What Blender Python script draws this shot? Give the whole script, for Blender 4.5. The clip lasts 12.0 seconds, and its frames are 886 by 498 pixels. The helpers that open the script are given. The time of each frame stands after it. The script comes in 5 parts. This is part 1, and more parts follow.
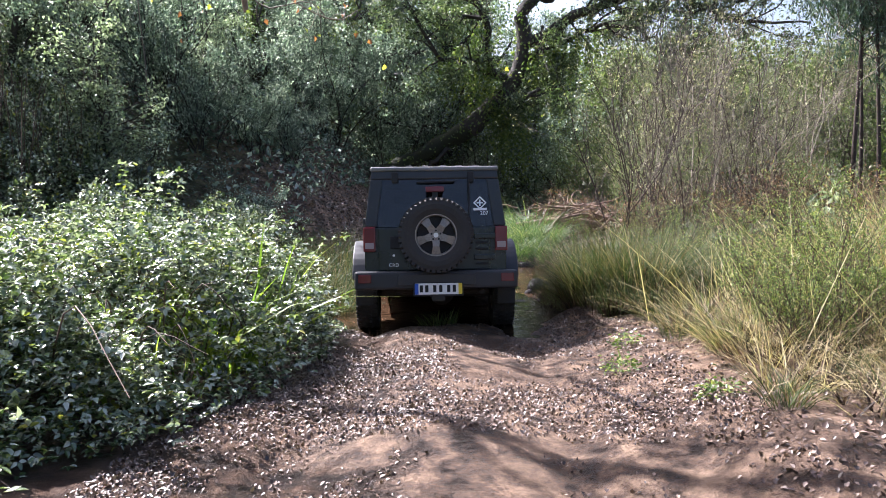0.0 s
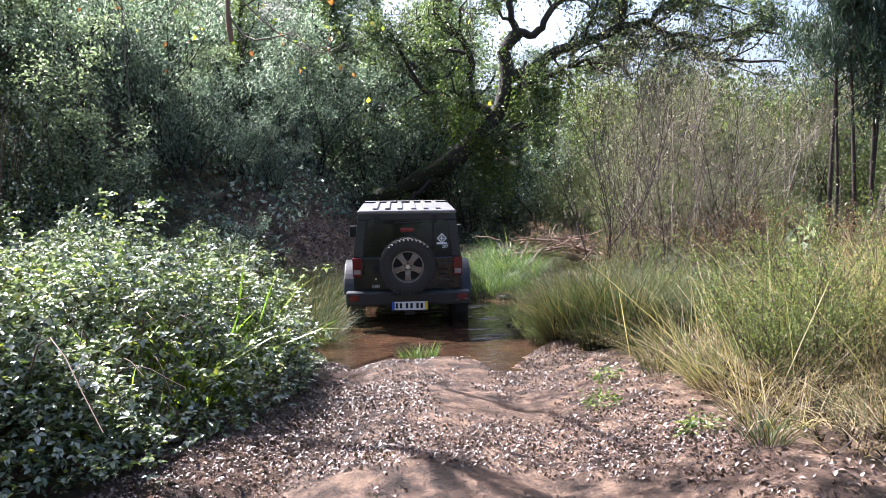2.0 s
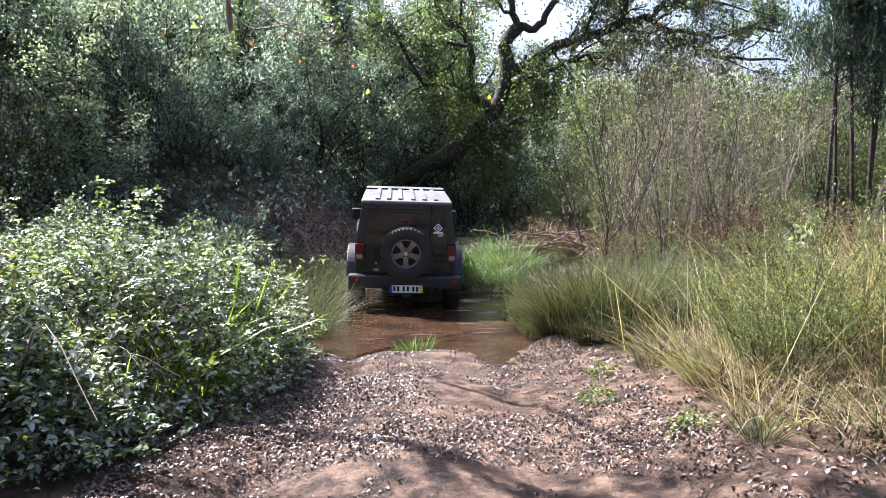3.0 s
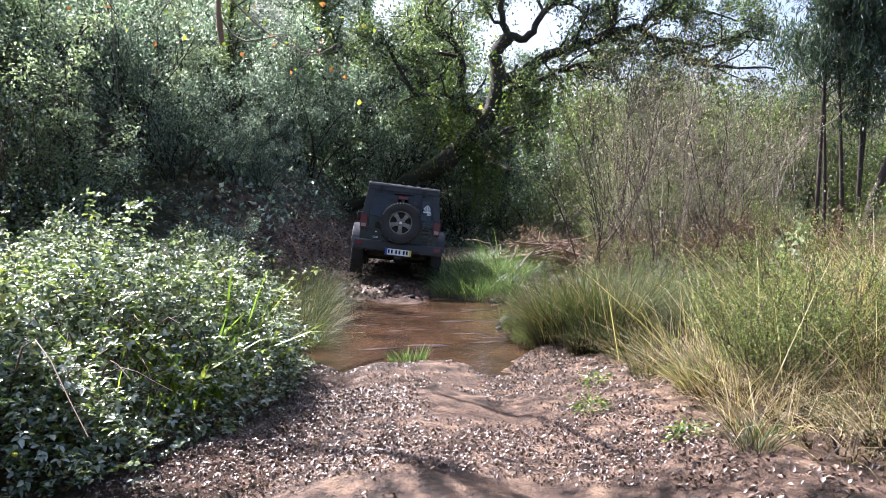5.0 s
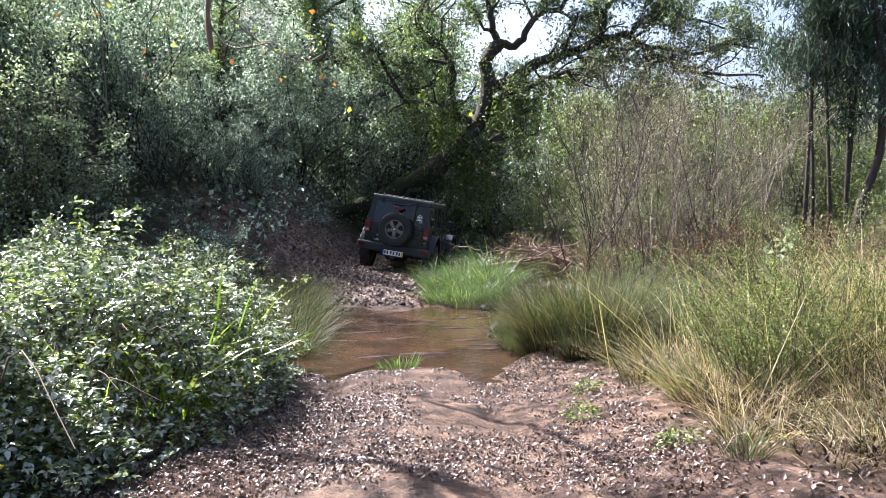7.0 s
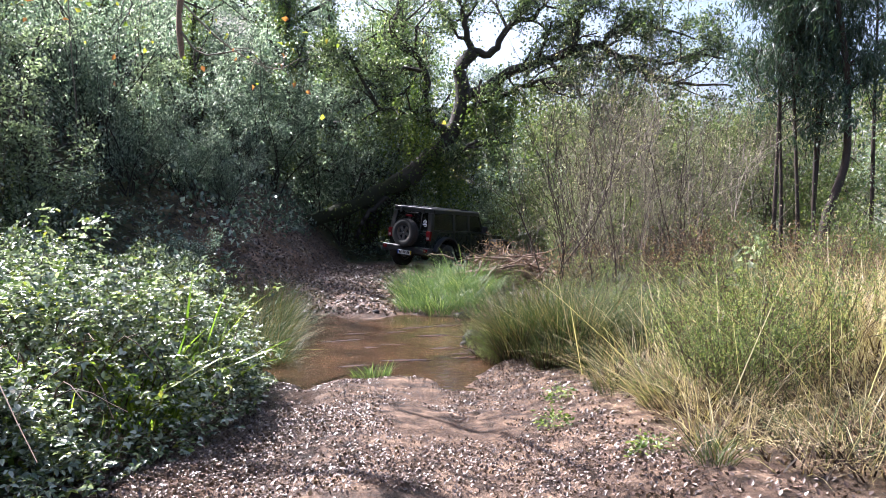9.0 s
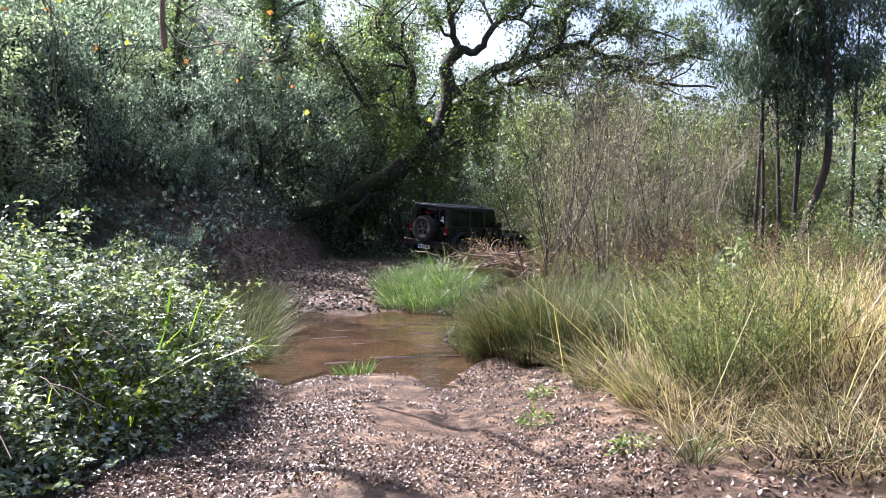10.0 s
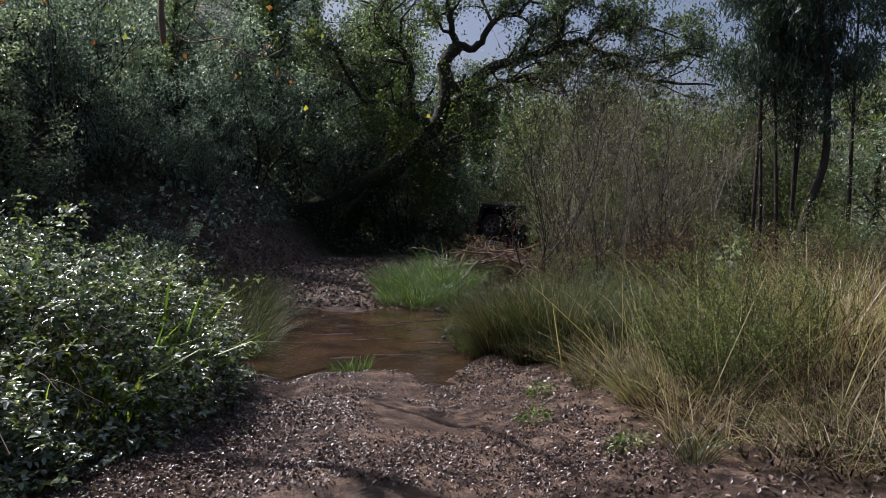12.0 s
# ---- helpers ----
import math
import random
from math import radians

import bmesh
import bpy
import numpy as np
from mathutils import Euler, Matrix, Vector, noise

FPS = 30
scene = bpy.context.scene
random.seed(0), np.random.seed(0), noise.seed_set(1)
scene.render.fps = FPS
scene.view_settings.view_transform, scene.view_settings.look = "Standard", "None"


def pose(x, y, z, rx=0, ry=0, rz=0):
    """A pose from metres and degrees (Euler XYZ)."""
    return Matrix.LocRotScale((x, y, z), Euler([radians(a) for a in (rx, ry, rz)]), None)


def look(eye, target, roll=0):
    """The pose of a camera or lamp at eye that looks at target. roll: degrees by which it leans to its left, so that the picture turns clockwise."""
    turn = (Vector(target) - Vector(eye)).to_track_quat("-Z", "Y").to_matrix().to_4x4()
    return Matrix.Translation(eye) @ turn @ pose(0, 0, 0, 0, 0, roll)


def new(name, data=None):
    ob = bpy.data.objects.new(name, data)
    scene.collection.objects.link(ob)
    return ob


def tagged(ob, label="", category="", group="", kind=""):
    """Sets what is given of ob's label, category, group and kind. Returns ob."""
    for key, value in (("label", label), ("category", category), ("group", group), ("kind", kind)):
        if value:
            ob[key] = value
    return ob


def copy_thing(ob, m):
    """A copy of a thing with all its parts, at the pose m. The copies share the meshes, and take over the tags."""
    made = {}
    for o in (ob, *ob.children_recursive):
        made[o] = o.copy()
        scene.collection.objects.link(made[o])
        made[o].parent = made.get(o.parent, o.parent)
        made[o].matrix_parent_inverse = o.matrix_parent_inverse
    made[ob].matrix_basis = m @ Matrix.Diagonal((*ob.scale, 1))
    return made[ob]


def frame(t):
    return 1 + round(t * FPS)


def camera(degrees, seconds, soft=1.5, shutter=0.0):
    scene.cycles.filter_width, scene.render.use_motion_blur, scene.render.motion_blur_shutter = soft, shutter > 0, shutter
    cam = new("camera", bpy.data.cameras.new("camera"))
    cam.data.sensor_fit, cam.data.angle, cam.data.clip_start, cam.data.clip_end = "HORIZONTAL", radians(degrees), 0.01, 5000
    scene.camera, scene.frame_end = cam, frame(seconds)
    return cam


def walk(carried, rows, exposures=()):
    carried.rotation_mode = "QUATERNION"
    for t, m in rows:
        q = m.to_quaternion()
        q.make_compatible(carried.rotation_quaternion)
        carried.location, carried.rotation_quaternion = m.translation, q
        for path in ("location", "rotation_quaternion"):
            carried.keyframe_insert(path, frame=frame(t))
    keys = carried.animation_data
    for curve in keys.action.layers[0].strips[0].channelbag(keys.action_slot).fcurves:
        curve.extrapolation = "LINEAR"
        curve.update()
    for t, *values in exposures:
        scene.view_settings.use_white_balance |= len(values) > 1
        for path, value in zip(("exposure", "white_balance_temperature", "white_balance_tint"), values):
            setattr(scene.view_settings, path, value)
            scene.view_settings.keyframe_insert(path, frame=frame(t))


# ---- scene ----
cam = camera(61.4, 12.0, 0.7)
PATH = [
    (0, (-0.034, -0.377, 1.992), (-0.107, 1.608, 1.759), -1.5),
    (0.5, (-0.038, -0.379, 2.006), (-0.087, 1.61, 1.805), -0.9),
    (1, (-0.031, -0.365, 2.001), (-0.037, 1.627, 1.819), -1.2),
    (1.5, (-0.025, -0.363, 2.005), (-0.024, 1.63, 1.838), -1.4),
    (2, (-0.031, -0.376, 2.01), (-0.055, 1.618, 1.858), -0.8),
    (2.5, (-0.024, -0.374, 2.009), (-0.06, 1.62, 1.86), -0.1),
    (3, (-0.029, -0.374, 2.008), (-0.046, 1.619, 1.838), 0.1),
    (5, (-0.035, -0.361, 2.016), (-0.031, 1.633, 1.871), -0.3),
    (5.5, (-0.036, -0.356, 2.02), (-0.02, 1.64, 1.883), -0.2),
    (6, (-0.036, -0.357, 2.026), (-0.014, 1.639, 1.899), -0.3),
    (6.5, (-0.033, -0.347, 2.025), (-0.009, 1.649, 1.901), -0.4),
    (7, (-0.033, -0.353, 2.025), (-0.004, 1.643, 1.897), -0.4),
    (9, (-0.013, -0.35, 2.033), (0.083, 1.644, 1.924), -0.3),
    (9.5, (-0.013, -0.343, 2.034), (0.113, 1.65, 1.918), 0.1),
    (10, (-0.011, -0.332, 2.032), (0.128, 1.66, 1.916), 0.4),
    (10.5, (-0.023, -0.334, 2.037), (0.121, 1.658, 1.917), 0.5),
    (11, (-0.023, -0.326, 2.037), (0.123, 1.665, 1.916), 0.6),
    (11.5, (-0.026, -0.323, 2.032), (0.12, 1.668, 1.91), 0.8),
    (12, (-0.028, -0.321, 2.033), (0.119, 1.67, 1.908), 0.7),
]
walk(cam, [(t, look(eye, target, roll)) for t, eye, target, roll in PATH],
     exposures=[(0, 2.0, 5820, 19), (10.6, 2.0, 5820, 19), (11.0, 1.95, 5820, 19), (11.4, 1.65, 5820, 19), (11.7, 1.12, 5820, 19), (12.0, 0.2, 5820, 19)])

# ---- light ----
SUN_AZIMUTH, SUN_HEIGHT = -50.0, 48.0     # degrees from straight ahead (left is negative), degrees above the horizon
world = bpy.data.worlds.new("sky")
scene.world = world
world.use_nodes = True
wn = world.node_tree.nodes
sky = wn.new("ShaderNodeTexSky")
sky.sky_type = "NISHITA"
sky.sun_disc = False
sky.sun_elevation = radians(SUN_HEIGHT)
sky.sun_rotation = radians(SUN_AZIMUTH)
sky.dust_density = 5.0
wn["Background"].inputs["Strength"].default_value = 0.08
world.node_tree.links.new(sky.outputs["Color"], wn["Background"].inputs["Color"])
sun_lamp = bpy.data.lights.new("sun", "SUN")
sun_lamp.energy, sun_lamp.angle, sun_lamp.color = 5.0, radians(0.55), (1.0, 0.95, 0.88)
sun = new("sun", sun_lamp)
_a, _e = radians(SUN_AZIMUTH), radians(SUN_HEIGHT)
sun.matrix_world = look((math.sin(_a) * math.cos(_e) * 60, math.cos(_a) * math.cos(_e) * 60, math.sin(_e) * 60), (0, 0, 0))


# ---- materials ----
def shader(name):
    m = bpy.data.materials.new(name)
    m.use_nodes = True
    return m, m.node_tree.nodes, m.node_tree.links, m.node_tree.nodes["Principled BSDF"]


def add_noise(n, l, scale, detail=4.0, rough=0.6, coords="Object"):
    tc = n.new("ShaderNodeTexCoord")
    tx = n.new("ShaderNodeTexNoise")
    tx.inputs["Scale"].default_value, tx.inputs["Detail"].default_value, tx.inputs["Roughness"].default_value = scale, detail, rough
    l.new(tc.outputs[coords], tx.inputs["Vector"])
    return tx


def add_ramp(n, l, source, stops):
    r = n.new("ShaderNodeValToRGB")
    while len(r.color_ramp.elements) < len(stops):
        r.color_ramp.elements.new(0.5)
    for e, (p, c) in zip(r.color_ramp.elements, stops):
        e.position, e.color = p, (*c, 1)
    l.new(source, r.inputs["Fac"])
    return r


def add_bump(n, l, b, source, strength, distance):
    bu = n.new("ShaderNodeBump")
    bu.inputs["Strength"].default_value, bu.inputs["Distance"].default_value = strength, distance
    l.new(source, bu.inputs["Height"])
    l.new(bu.outputs["Normal"], b.inputs["Normal"])


def surface(name, stops, scale=6.0, rough=0.7, bump=0.3, dist=0.01, metal=0.0, rough_var=0.15, fine=60.0):
    """A rough natural or made surface: colour by two noises, bump and uneven gloss."""
    m, n, l, b = shader(name)
    big, small = add_noise(n, l, scale), add_noise(n, l, fine, 3.0)
    mix = n.new("ShaderNodeMath")
    mix.operation = "MULTIPLY_ADD"
    mix.inputs[1].default_value, mix.inputs[2].default_value = 0.45, 0.0
    l.new(small.outputs["Fac"], mix.inputs[0])
    add = n.new("ShaderNodeMath")
    add.operation = "MULTIPLY_ADD"
    add.inputs[1].default_value = 0.55
    l.new(big.outputs["Fac"], add.inputs[0])
    l.new(mix.outputs[0], add.inputs[2])
    r = add_ramp(n, l, add.outputs[0], stops)
    l.new(r.outputs["Color"], b.inputs["Base Color"])
    b.inputs["Metallic"].default_value = metal
    mr = n.new("ShaderNodeMapRange")
    mr.inputs["From Min"].default_value, mr.inputs["From Max"].default_value = 0.3, 0.7
    mr.inputs["To Min"].default_value, mr.inputs["To Max"].default_value = max(0.03, rough - rough_var), min(1.0, rough + rough_var)
    l.new(big.outputs["Fac"], mr.inputs["Value"])
    l.new(mr.outputs[0], b.inputs["Roughness"])
    if bump:
        add_bump(n, l, b, add.outputs[0], bump, dist)
    return m


def leafy(name, stops, rough=0.4, through_light=0.35, spec=0.5, glow=(1.35, 1.55, 0.75)):
    """Leaves and blades: each island takes its own shade; part of the light passes through."""
    m, n, l, b = shader(name)
    g = n.new("ShaderNodeNewGeometry")
    r = add_ramp(n, l, g.outputs["Random Per Island"], stops)
    l.new(r.outputs["Color"], b.inputs["Base Color"])
    b.inputs["Roughness"].default_value = rough
    b.inputs["Specular IOR Level"].default_value = spec
    if through_light:
        t = n.new("ShaderNodeBsdfTranslucent")
        br = n.new("ShaderNodeMixRGB")
        br.blend_type = "MULTIPLY"
        br.inputs["Fac"].default_value = 1.0
        br.inputs["Color2"].default_value = (*glow, 1)
        l.new(r.outputs["Color"], br.inputs["Color1"])
        l.new(br.outputs["Color"], t.inputs["Color"])
        mx = n.new("ShaderNodeMixShader")
        mx.inputs["Fac"].default_value = through_light
        l.new(b.outputs[0], mx.inputs[1])
        l.new(t.outputs[0], mx.inputs[2])
        l.new(mx.outputs[0], n["Material Output"].inputs["Surface"])
    return m


def plain(name, colour, rough=0.5, metal=0.0, spec=0.5):
    m, n, l, b = shader(name)
    b.inputs["Base Color"].default_value = (*colour, 1)
    b.inputs["Roughness"].default_value, b.inputs["Metallic"].default_value = rough, metal
    b.inputs["Specular IOR Level"].default_value = spec
    tx = add_noise(n, l, 25.0, 5.0)
    mr = n.new("ShaderNodeMapRange")
    mr.inputs["To Min"].default_value, mr.inputs["To Max"].default_value = max(0.03, rough - 0.1), min(1, rough + 0.15)
    l.new(tx.outputs["Fac"], mr.inputs["Value"])
    l.new(mr.outputs[0], b.inputs["Roughness"])
    return m


def soil_material():
    """Red-brown earth with trodden dark litter, orange bare patches and gritty relief."""
    m, n, l, b = shader("earth")
    big = add_noise(n, l, 0.55, 5.0, 0.65)
    mid = add_noise(n, l, 4.0, 6.0, 0.7)
    fine = add_noise(n, l, 38.0, 4.0, 0.7)
    r1 = add_ramp(n, l, mid.outputs["Fac"], [(0.38, (0.026, 0.015, 0.010)), (0.5, (0.13, 0.076, 0.047)), (0.64, (0.35, 0.23, 0.15))])
    r2 = add_ramp(n, l, fine.outputs["Fac"], [(0.36, (0.05, 0.026, 0.016)), (0.48, (0.15, 0.086, 0.052)), (0.68, (0.38, 0.24, 0.145))])
    k = add_ramp(n, l, big.outputs["Fac"], [(0.5, (0, 0, 0)), (0.62, (1, 1, 1))])
    mx = n.new("ShaderNodeMixRGB")
    l.new(k.outputs["Color"], mx.inputs["Fac"])
    l.new(r1.outputs["Color"], mx.inputs["Color1"])
    l.new(r2.outputs["Color"], mx.inputs["Color2"])
    # away from the track the earth is covered with moss, grass stubble and rotten leaves
    tc = n.new("ShaderNodeTexCoord")
    sp = n.new("ShaderNodeSeparateXYZ")
    l.new(tc.outputs["Object"], sp.inputs[0])
    off = n.new("ShaderNodeMapRange")
    off.inputs["From Min"].default_value, off.inputs["From Max"].default_value = 2.0, 4.5
    l.new(sp.outputs["X"], off.inputs["Value"])
    r3 = add_ramp(n, l, mid.outputs["Fac"], [(0.35, (0.04, 0.045, 0.022)), (0.5, (0.09, 0.095, 0.045)), (0.68, (0.21, 0.19, 0.10))])
    wood = n.new("ShaderNodeMapRange")
    wood.inputs["From Min"].default_value, wood.inputs["From Max"].default_value = -4.0, -6.0
    l.new(sp.outputs["X"], wood.inputs["Value"])
    back = n.new("ShaderNodeMapRange")
    back.inputs["From Min"].default_value, back.inputs["From Max"].default_value = 26.5, 29.0
    l.new(sp.outputs["Y"], back.inputs["Value"])
    m1, m2 = n.new("ShaderNodeMath"), n.new("ShaderNodeMath")
    m1.operation = m2.operation = "MAXIMUM"
    l.new(off.outputs[0], m1.inputs[0])
    l.new(wood.outputs[0], m1.inputs[1])
    l.new(m1.outputs[0], m2.inputs[0])
    l.new(back.outputs[0], m2.inputs[1])
    mg = n.new("ShaderNodeMixRGB")
    l.new(m2.outputs[0], mg.inputs["Fac"])
    l.new(mx.outputs["Color"], mg.inputs["Color1"])
    l.new(r3.outputs["Color"], mg.inputs["Color2"])
    ro = n.new("ShaderNodeMapRange")
    ro.inputs["From Min"].default_value, ro.inputs["From Max"].default_value = 0.35, 0.6
    ro.inputs["To Min"].default_value, ro.inputs["To Max"].default_value = 0.34, 0.85
    l.new(mid.outputs["Fac"], ro.inputs["Value"])
    # the hollow along the thicket stays wet: darker and glossy, with an uneven edge
    edge = n.new("ShaderNodeMath")
    edge.operation = "MULTIPLY_ADD"
    edge.inputs[1].default_value = 1.5
    l.new(add_noise(n, l, 1.6, 5.0, 0.65).outputs["Fac"], edge.inputs[0])
    l.new(sp.outputs["X"], edge.inputs[2])
    wet = n.new("ShaderNodeMapRange")
    wet.inputs["From Min"].default_value, wet.inputs["From Max"].default_value = 0.12, -0.25
    l.new(edge.outputs[0], wet.inputs["Value"])
    nearby = n.new("ShaderNodeMapRange")
    nearby.inputs["From Min"].default_value, nearby.inputs["From Max"].default_value = 14.5, 13.0
    l.new(sp.outputs["Y"], nearby.inputs["Value"])
    wk = n.new("ShaderNodeMath")
    wk.operation = "MULTIPLY"
    l.new(wet.outputs[0], wk.inputs[0])
    l.new(nearby.outputs[0], wk.inputs[1])
    damp = n.new("ShaderNodeMixRGB")
    damp.blend_type = "MULTIPLY"
    damp.inputs["Color2"].default_value = (0.62, 0.60, 0.62, 1)
    l.new(wk.outputs[0], damp.inputs["Fac"])
    l.new(mg.outputs["Color"], damp.inputs["Color1"])
    l.new(damp.outputs["Color"], b.inputs["Base Color"])
    wr = n.new("ShaderNodeMixRGB")
    wr.inputs["Color2"].default_value = (0.36, 0.36, 0.36, 1)
    b.inputs["Specular IOR Level"].default_value = 0.4
    l.new(wk.outputs[0], wr.inputs["Fac"])
    l.new(ro.outputs[0], wr.inputs["Color1"])
    l.new(wr.outputs["Color"], b.inputs["Roughness"])
    ad = n.new("ShaderNodeMath")
    ad.operation = "ADD"
    l.new(mid.outputs["Fac"], ad.inputs[0])
    l.new(fine.outputs["Fac"], ad.inputs[1])
    grit = add_noise(n, l, 150.0, 3.0, 0.7)
    ad2 = n.new("ShaderNodeMath")
    ad2.operation = "MULTIPLY_ADD"
    ad2.inputs[1].default_value = 0.5
    l.new(grit.outputs["Fac"], ad2.inputs[0])
    l.new(ad.outputs[0], ad2.inputs[2])
    add_bump(n, l, b, ad2.outputs[0], 1.0, 0.075)
    return m


def water_material():
    """Shallow muddy water: glossy brown with small ripples."""
    m, n, l, b = shader("muddy_water")
    tx = add_noise(n, l, 1.3, 3.0)
    r = add_ramp(n, l, tx.outputs["Fac"], [(0.35, (0.022, 0.014, 0.009)), (0.65, (0.065, 0.036, 0.02))])
    l.new(r.outputs["Color"], b.inputs["Base Color"])
    b.inputs["Roughness"].default_value = 0.06
    b.inputs["IOR"].default_value = 1.33
    tc = n.new("ShaderNodeTexCoord")
    mp = n.new("ShaderNodeMapping")
    mp.inputs["Scale"].default_value = (5.0, 13.0, 1.0)
    mp.inputs["Rotation"].default_value = (0, 0, 0.25)
    rip = n.new("ShaderNodeTexNoise")
    rip.inputs["Scale"].default_value, rip.inputs["Detail"].default_value = 1.0, 3.0
    l.new(tc.outputs["Object"], mp.inputs["Vector"])
    l.new(mp.outputs[0], rip.inputs["Vector"])
    add_bump(n, l, b, rip.outputs["Fac"], 0.35, 0.03)
    return m


EARTH = soil_material()
WATER = water_material()
LITTER = leafy("dead_leaves", [(0.0, (0.022, 0.013, 0.010)), (0.4, (0.075, 0.045, 0.032)), (0.75, (0.17, 0.11, 0.08)), (0.94, (0.28, 0.205, 0.16)), (1.0, (0.44, 0.35, 0.29))], 0.38, 0.05, 0.6)
# the whitish stops paint sun sheen on upper leaves as well as pale undersides
BRAMBLE = leafy("bramble_leaf_with_sheen", [(0.0, (0.018, 0.032, 0.013)), (0.3, (0.05, 0.085, 0.026)), (0.5, (0.12, 0.165, 0.05)), (0.6, (0.28, 0.315, 0.225)), (0.9, (0.50, 0.53, 0.46)), (0.94, (0.26, 0.31, 0.05)), (1.0, (0.40, 0.38, 0.08))], 0.30, 0.2, 1.0)
# the palest stops are painted glints, to brighten the wooded hill
EVERGREEN = leafy("evergreen_leaf_with_glints", [(0.0, (0.038, 0.062, 0.05)), (0.4, (0.108, 0.15, 0.115)), (0.7, (0.20, 0.25, 0.20)), (0.88, (0.39, 0.44, 0.39)), (1.0, (0.52, 0.56, 0.52))], 0.28, 0.52, 1.0, (1.3, 1.42, 1.0))
OAKLEAF = leafy("oak_leaf", [(0.0, (0.035, 0.058, 0.028)), (0.55, (0.09, 0.125, 0.055)), (0.88, (0.20, 0.235, 0.12)), (1.0, (0.38, 0.40, 0.29))], 0.32, 0.38, 1.0)
IVYLEAF = leafy("ivy_leaf", [(0.0, (0.045, 0.075, 0.02)), (0.6, (0.10, 0.14, 0.04)), (1.0, (0.22, 0.24, 0.07))], 0.42, 0.5, 0.8)
EUCLEAF = leafy("gum_leaf", [(0.0, (0.025, 0.05, 0.035)), (0.7, (0.05, 0.085, 0.055)), (1.0, (0.09, 0.12, 0.07))], 0.4, 0.25)
GRASS = leafy("fresh_grass", [(0.0, (0.03, 0.055, 0.02)), (0.6, (0.09, 0.145, 0.05)), (0.9, (0.22, 0.26, 0.11)), (1.0, (0.40, 0.37, 0.22))], 0.45, 0.35)
RUSH = leafy("rush_blade", [(0.0, (0.018, 0.032, 0.010)), (0.5, (0.05, 0.078, 0.022)), (0.75, (0.11, 0.12, 0.04)), (0.88, (0.16, 0.10, 0.05)), (1.0, (0.34, 0.28, 0.16))], 0.55, 0.18, 0.22)
STRAW = leafy("dry_straw", [(0.0, (0.07, 0.044, 0.022)), (0.3, (0.27, 0.19, 0.095)), (0.65, (0.48, 0.385, 0.22)), (0.9, (0.62, 0.53, 0.35)), (1.0, (0.74, 0.67, 0.52))], 0.45, 0.3)
BROOM = leafy("broom_leaf", [(0.0, (0.035, 0.06, 0.015)), (0.5, (0.10, 0.15, 0.035)), (0.85, (0.23, 0.27, 0.07)), (1.0, (0.44, 0.44, 0.17))], 0.42, 0.3)
GREYLEAF = leafy("grey_scrub_leaf", [(0.0, (0.08, 0.085, 0.045)), (0.5, (0.18, 0.17, 0.10)), (0.85, (0.32, 0.29, 0.19)), (1.0, (0.52, 0.48, 0.36))], 0.45, 0.3)
FARLEAF = leafy("far_tree_leaf", [(0.0, (0.06, 0.09, 0.035)), (0.6, (0.13, 0.16, 0.07)), (1.0, (0.22, 0.24, 0.12))], 0.5, 0.35)
RUSSET = leafy("russet_leaf", [(0.0, (0.10, 0.05, 0.03)), (0.6, (0.19, 0.11, 0.07)), (1.0, (0.32, 0.22, 0.15))], 0.5, 0.3)
# pale colour stands for sunlight on the slope's leaves; the tall plant shares it
HAZEL = leafy("pale_woodland_leaf", [(0.0, (0.11, 0.135, 0.09)), (0.5, (0.21, 0.25, 0.16)), (0.85, (0.34, 0.38, 0.28)), (1.0, (0.46, 0.49, 0.40))], 0.32, 0.45, 0.9, (1.2, 1.38, 0.85))
REED = leafy("reed_blade", [(0.0, (0.07, 0.12, 0.02)), (0.5, (0.16, 0.24, 0.035)), (0.85, (0.27, 0.33, 0.06)), (1.0, (0.46, 0.42, 0.16))], 0.4, 0.45)
# near-black dead blades: the shade inside tussocks is put into their colour
SHADETHATCH = leafy("shade_dark_thatch", [(0.0, (0.014, 0.009, 0.006)), (0.6, (0.05, 0.031, 0.018)), (1.0, (0.14, 0.09, 0.052))], 0.7, 0.0, 0.2)
YELLOW = leafy("yellow_leaf", [(0.0, (0.16, 0.20, 0.04)), (0.45, (0.28, 0.30, 0.05)), (0.6, (0.36, 0.30, 0.06)), (0.7, (0.30, 0.12, 0.05)), (1.0, (0.22, 0.09, 0.05))], 0.45, 0.45)
BARK = surface("oak_bark", [(0.3, (0.016, 0.013, 0.010)), (0.55, (0.045, 0.037, 0.028)), (0.8, (0.10, 0.088, 0.07))], 5.0, 0.85, 0.9, 0.05)
MOSSY = surface("mossy_bark", [(0.3, (0.012, 0.011, 0.007)), (0.5, (0.028, 0.03, 0.011)), (0.8, (0.06, 0.064, 0.022))], 3.0, 0.92, 1.0, 0.08)
EUCBARK = surface("gum_bark", [(0.3, (0.022, 0.014, 0.011)), (0.6, (0.055, 0.036, 0.028)), (0.85, (0.13, 0.095, 0.075))], 3.0, 0.85, 0.6, 0.03)
TWIG = leafy("grey_twig", [(0.0, (0.06, 0.048, 0.038)), (0.6, (0.17, 0.14, 0.11)), (1.0, (0.40, 0.35, 0.28))], 0.7, 0.0, 0.3)
CANE = leafy("bramble_cane", [(0.0, (0.04, 0.027, 0.02)), (0.6, (0.09, 0.06, 0.042)), (1.0, (0.16, 0.115, 0.085))], 0.7, 0.0, 0.2)
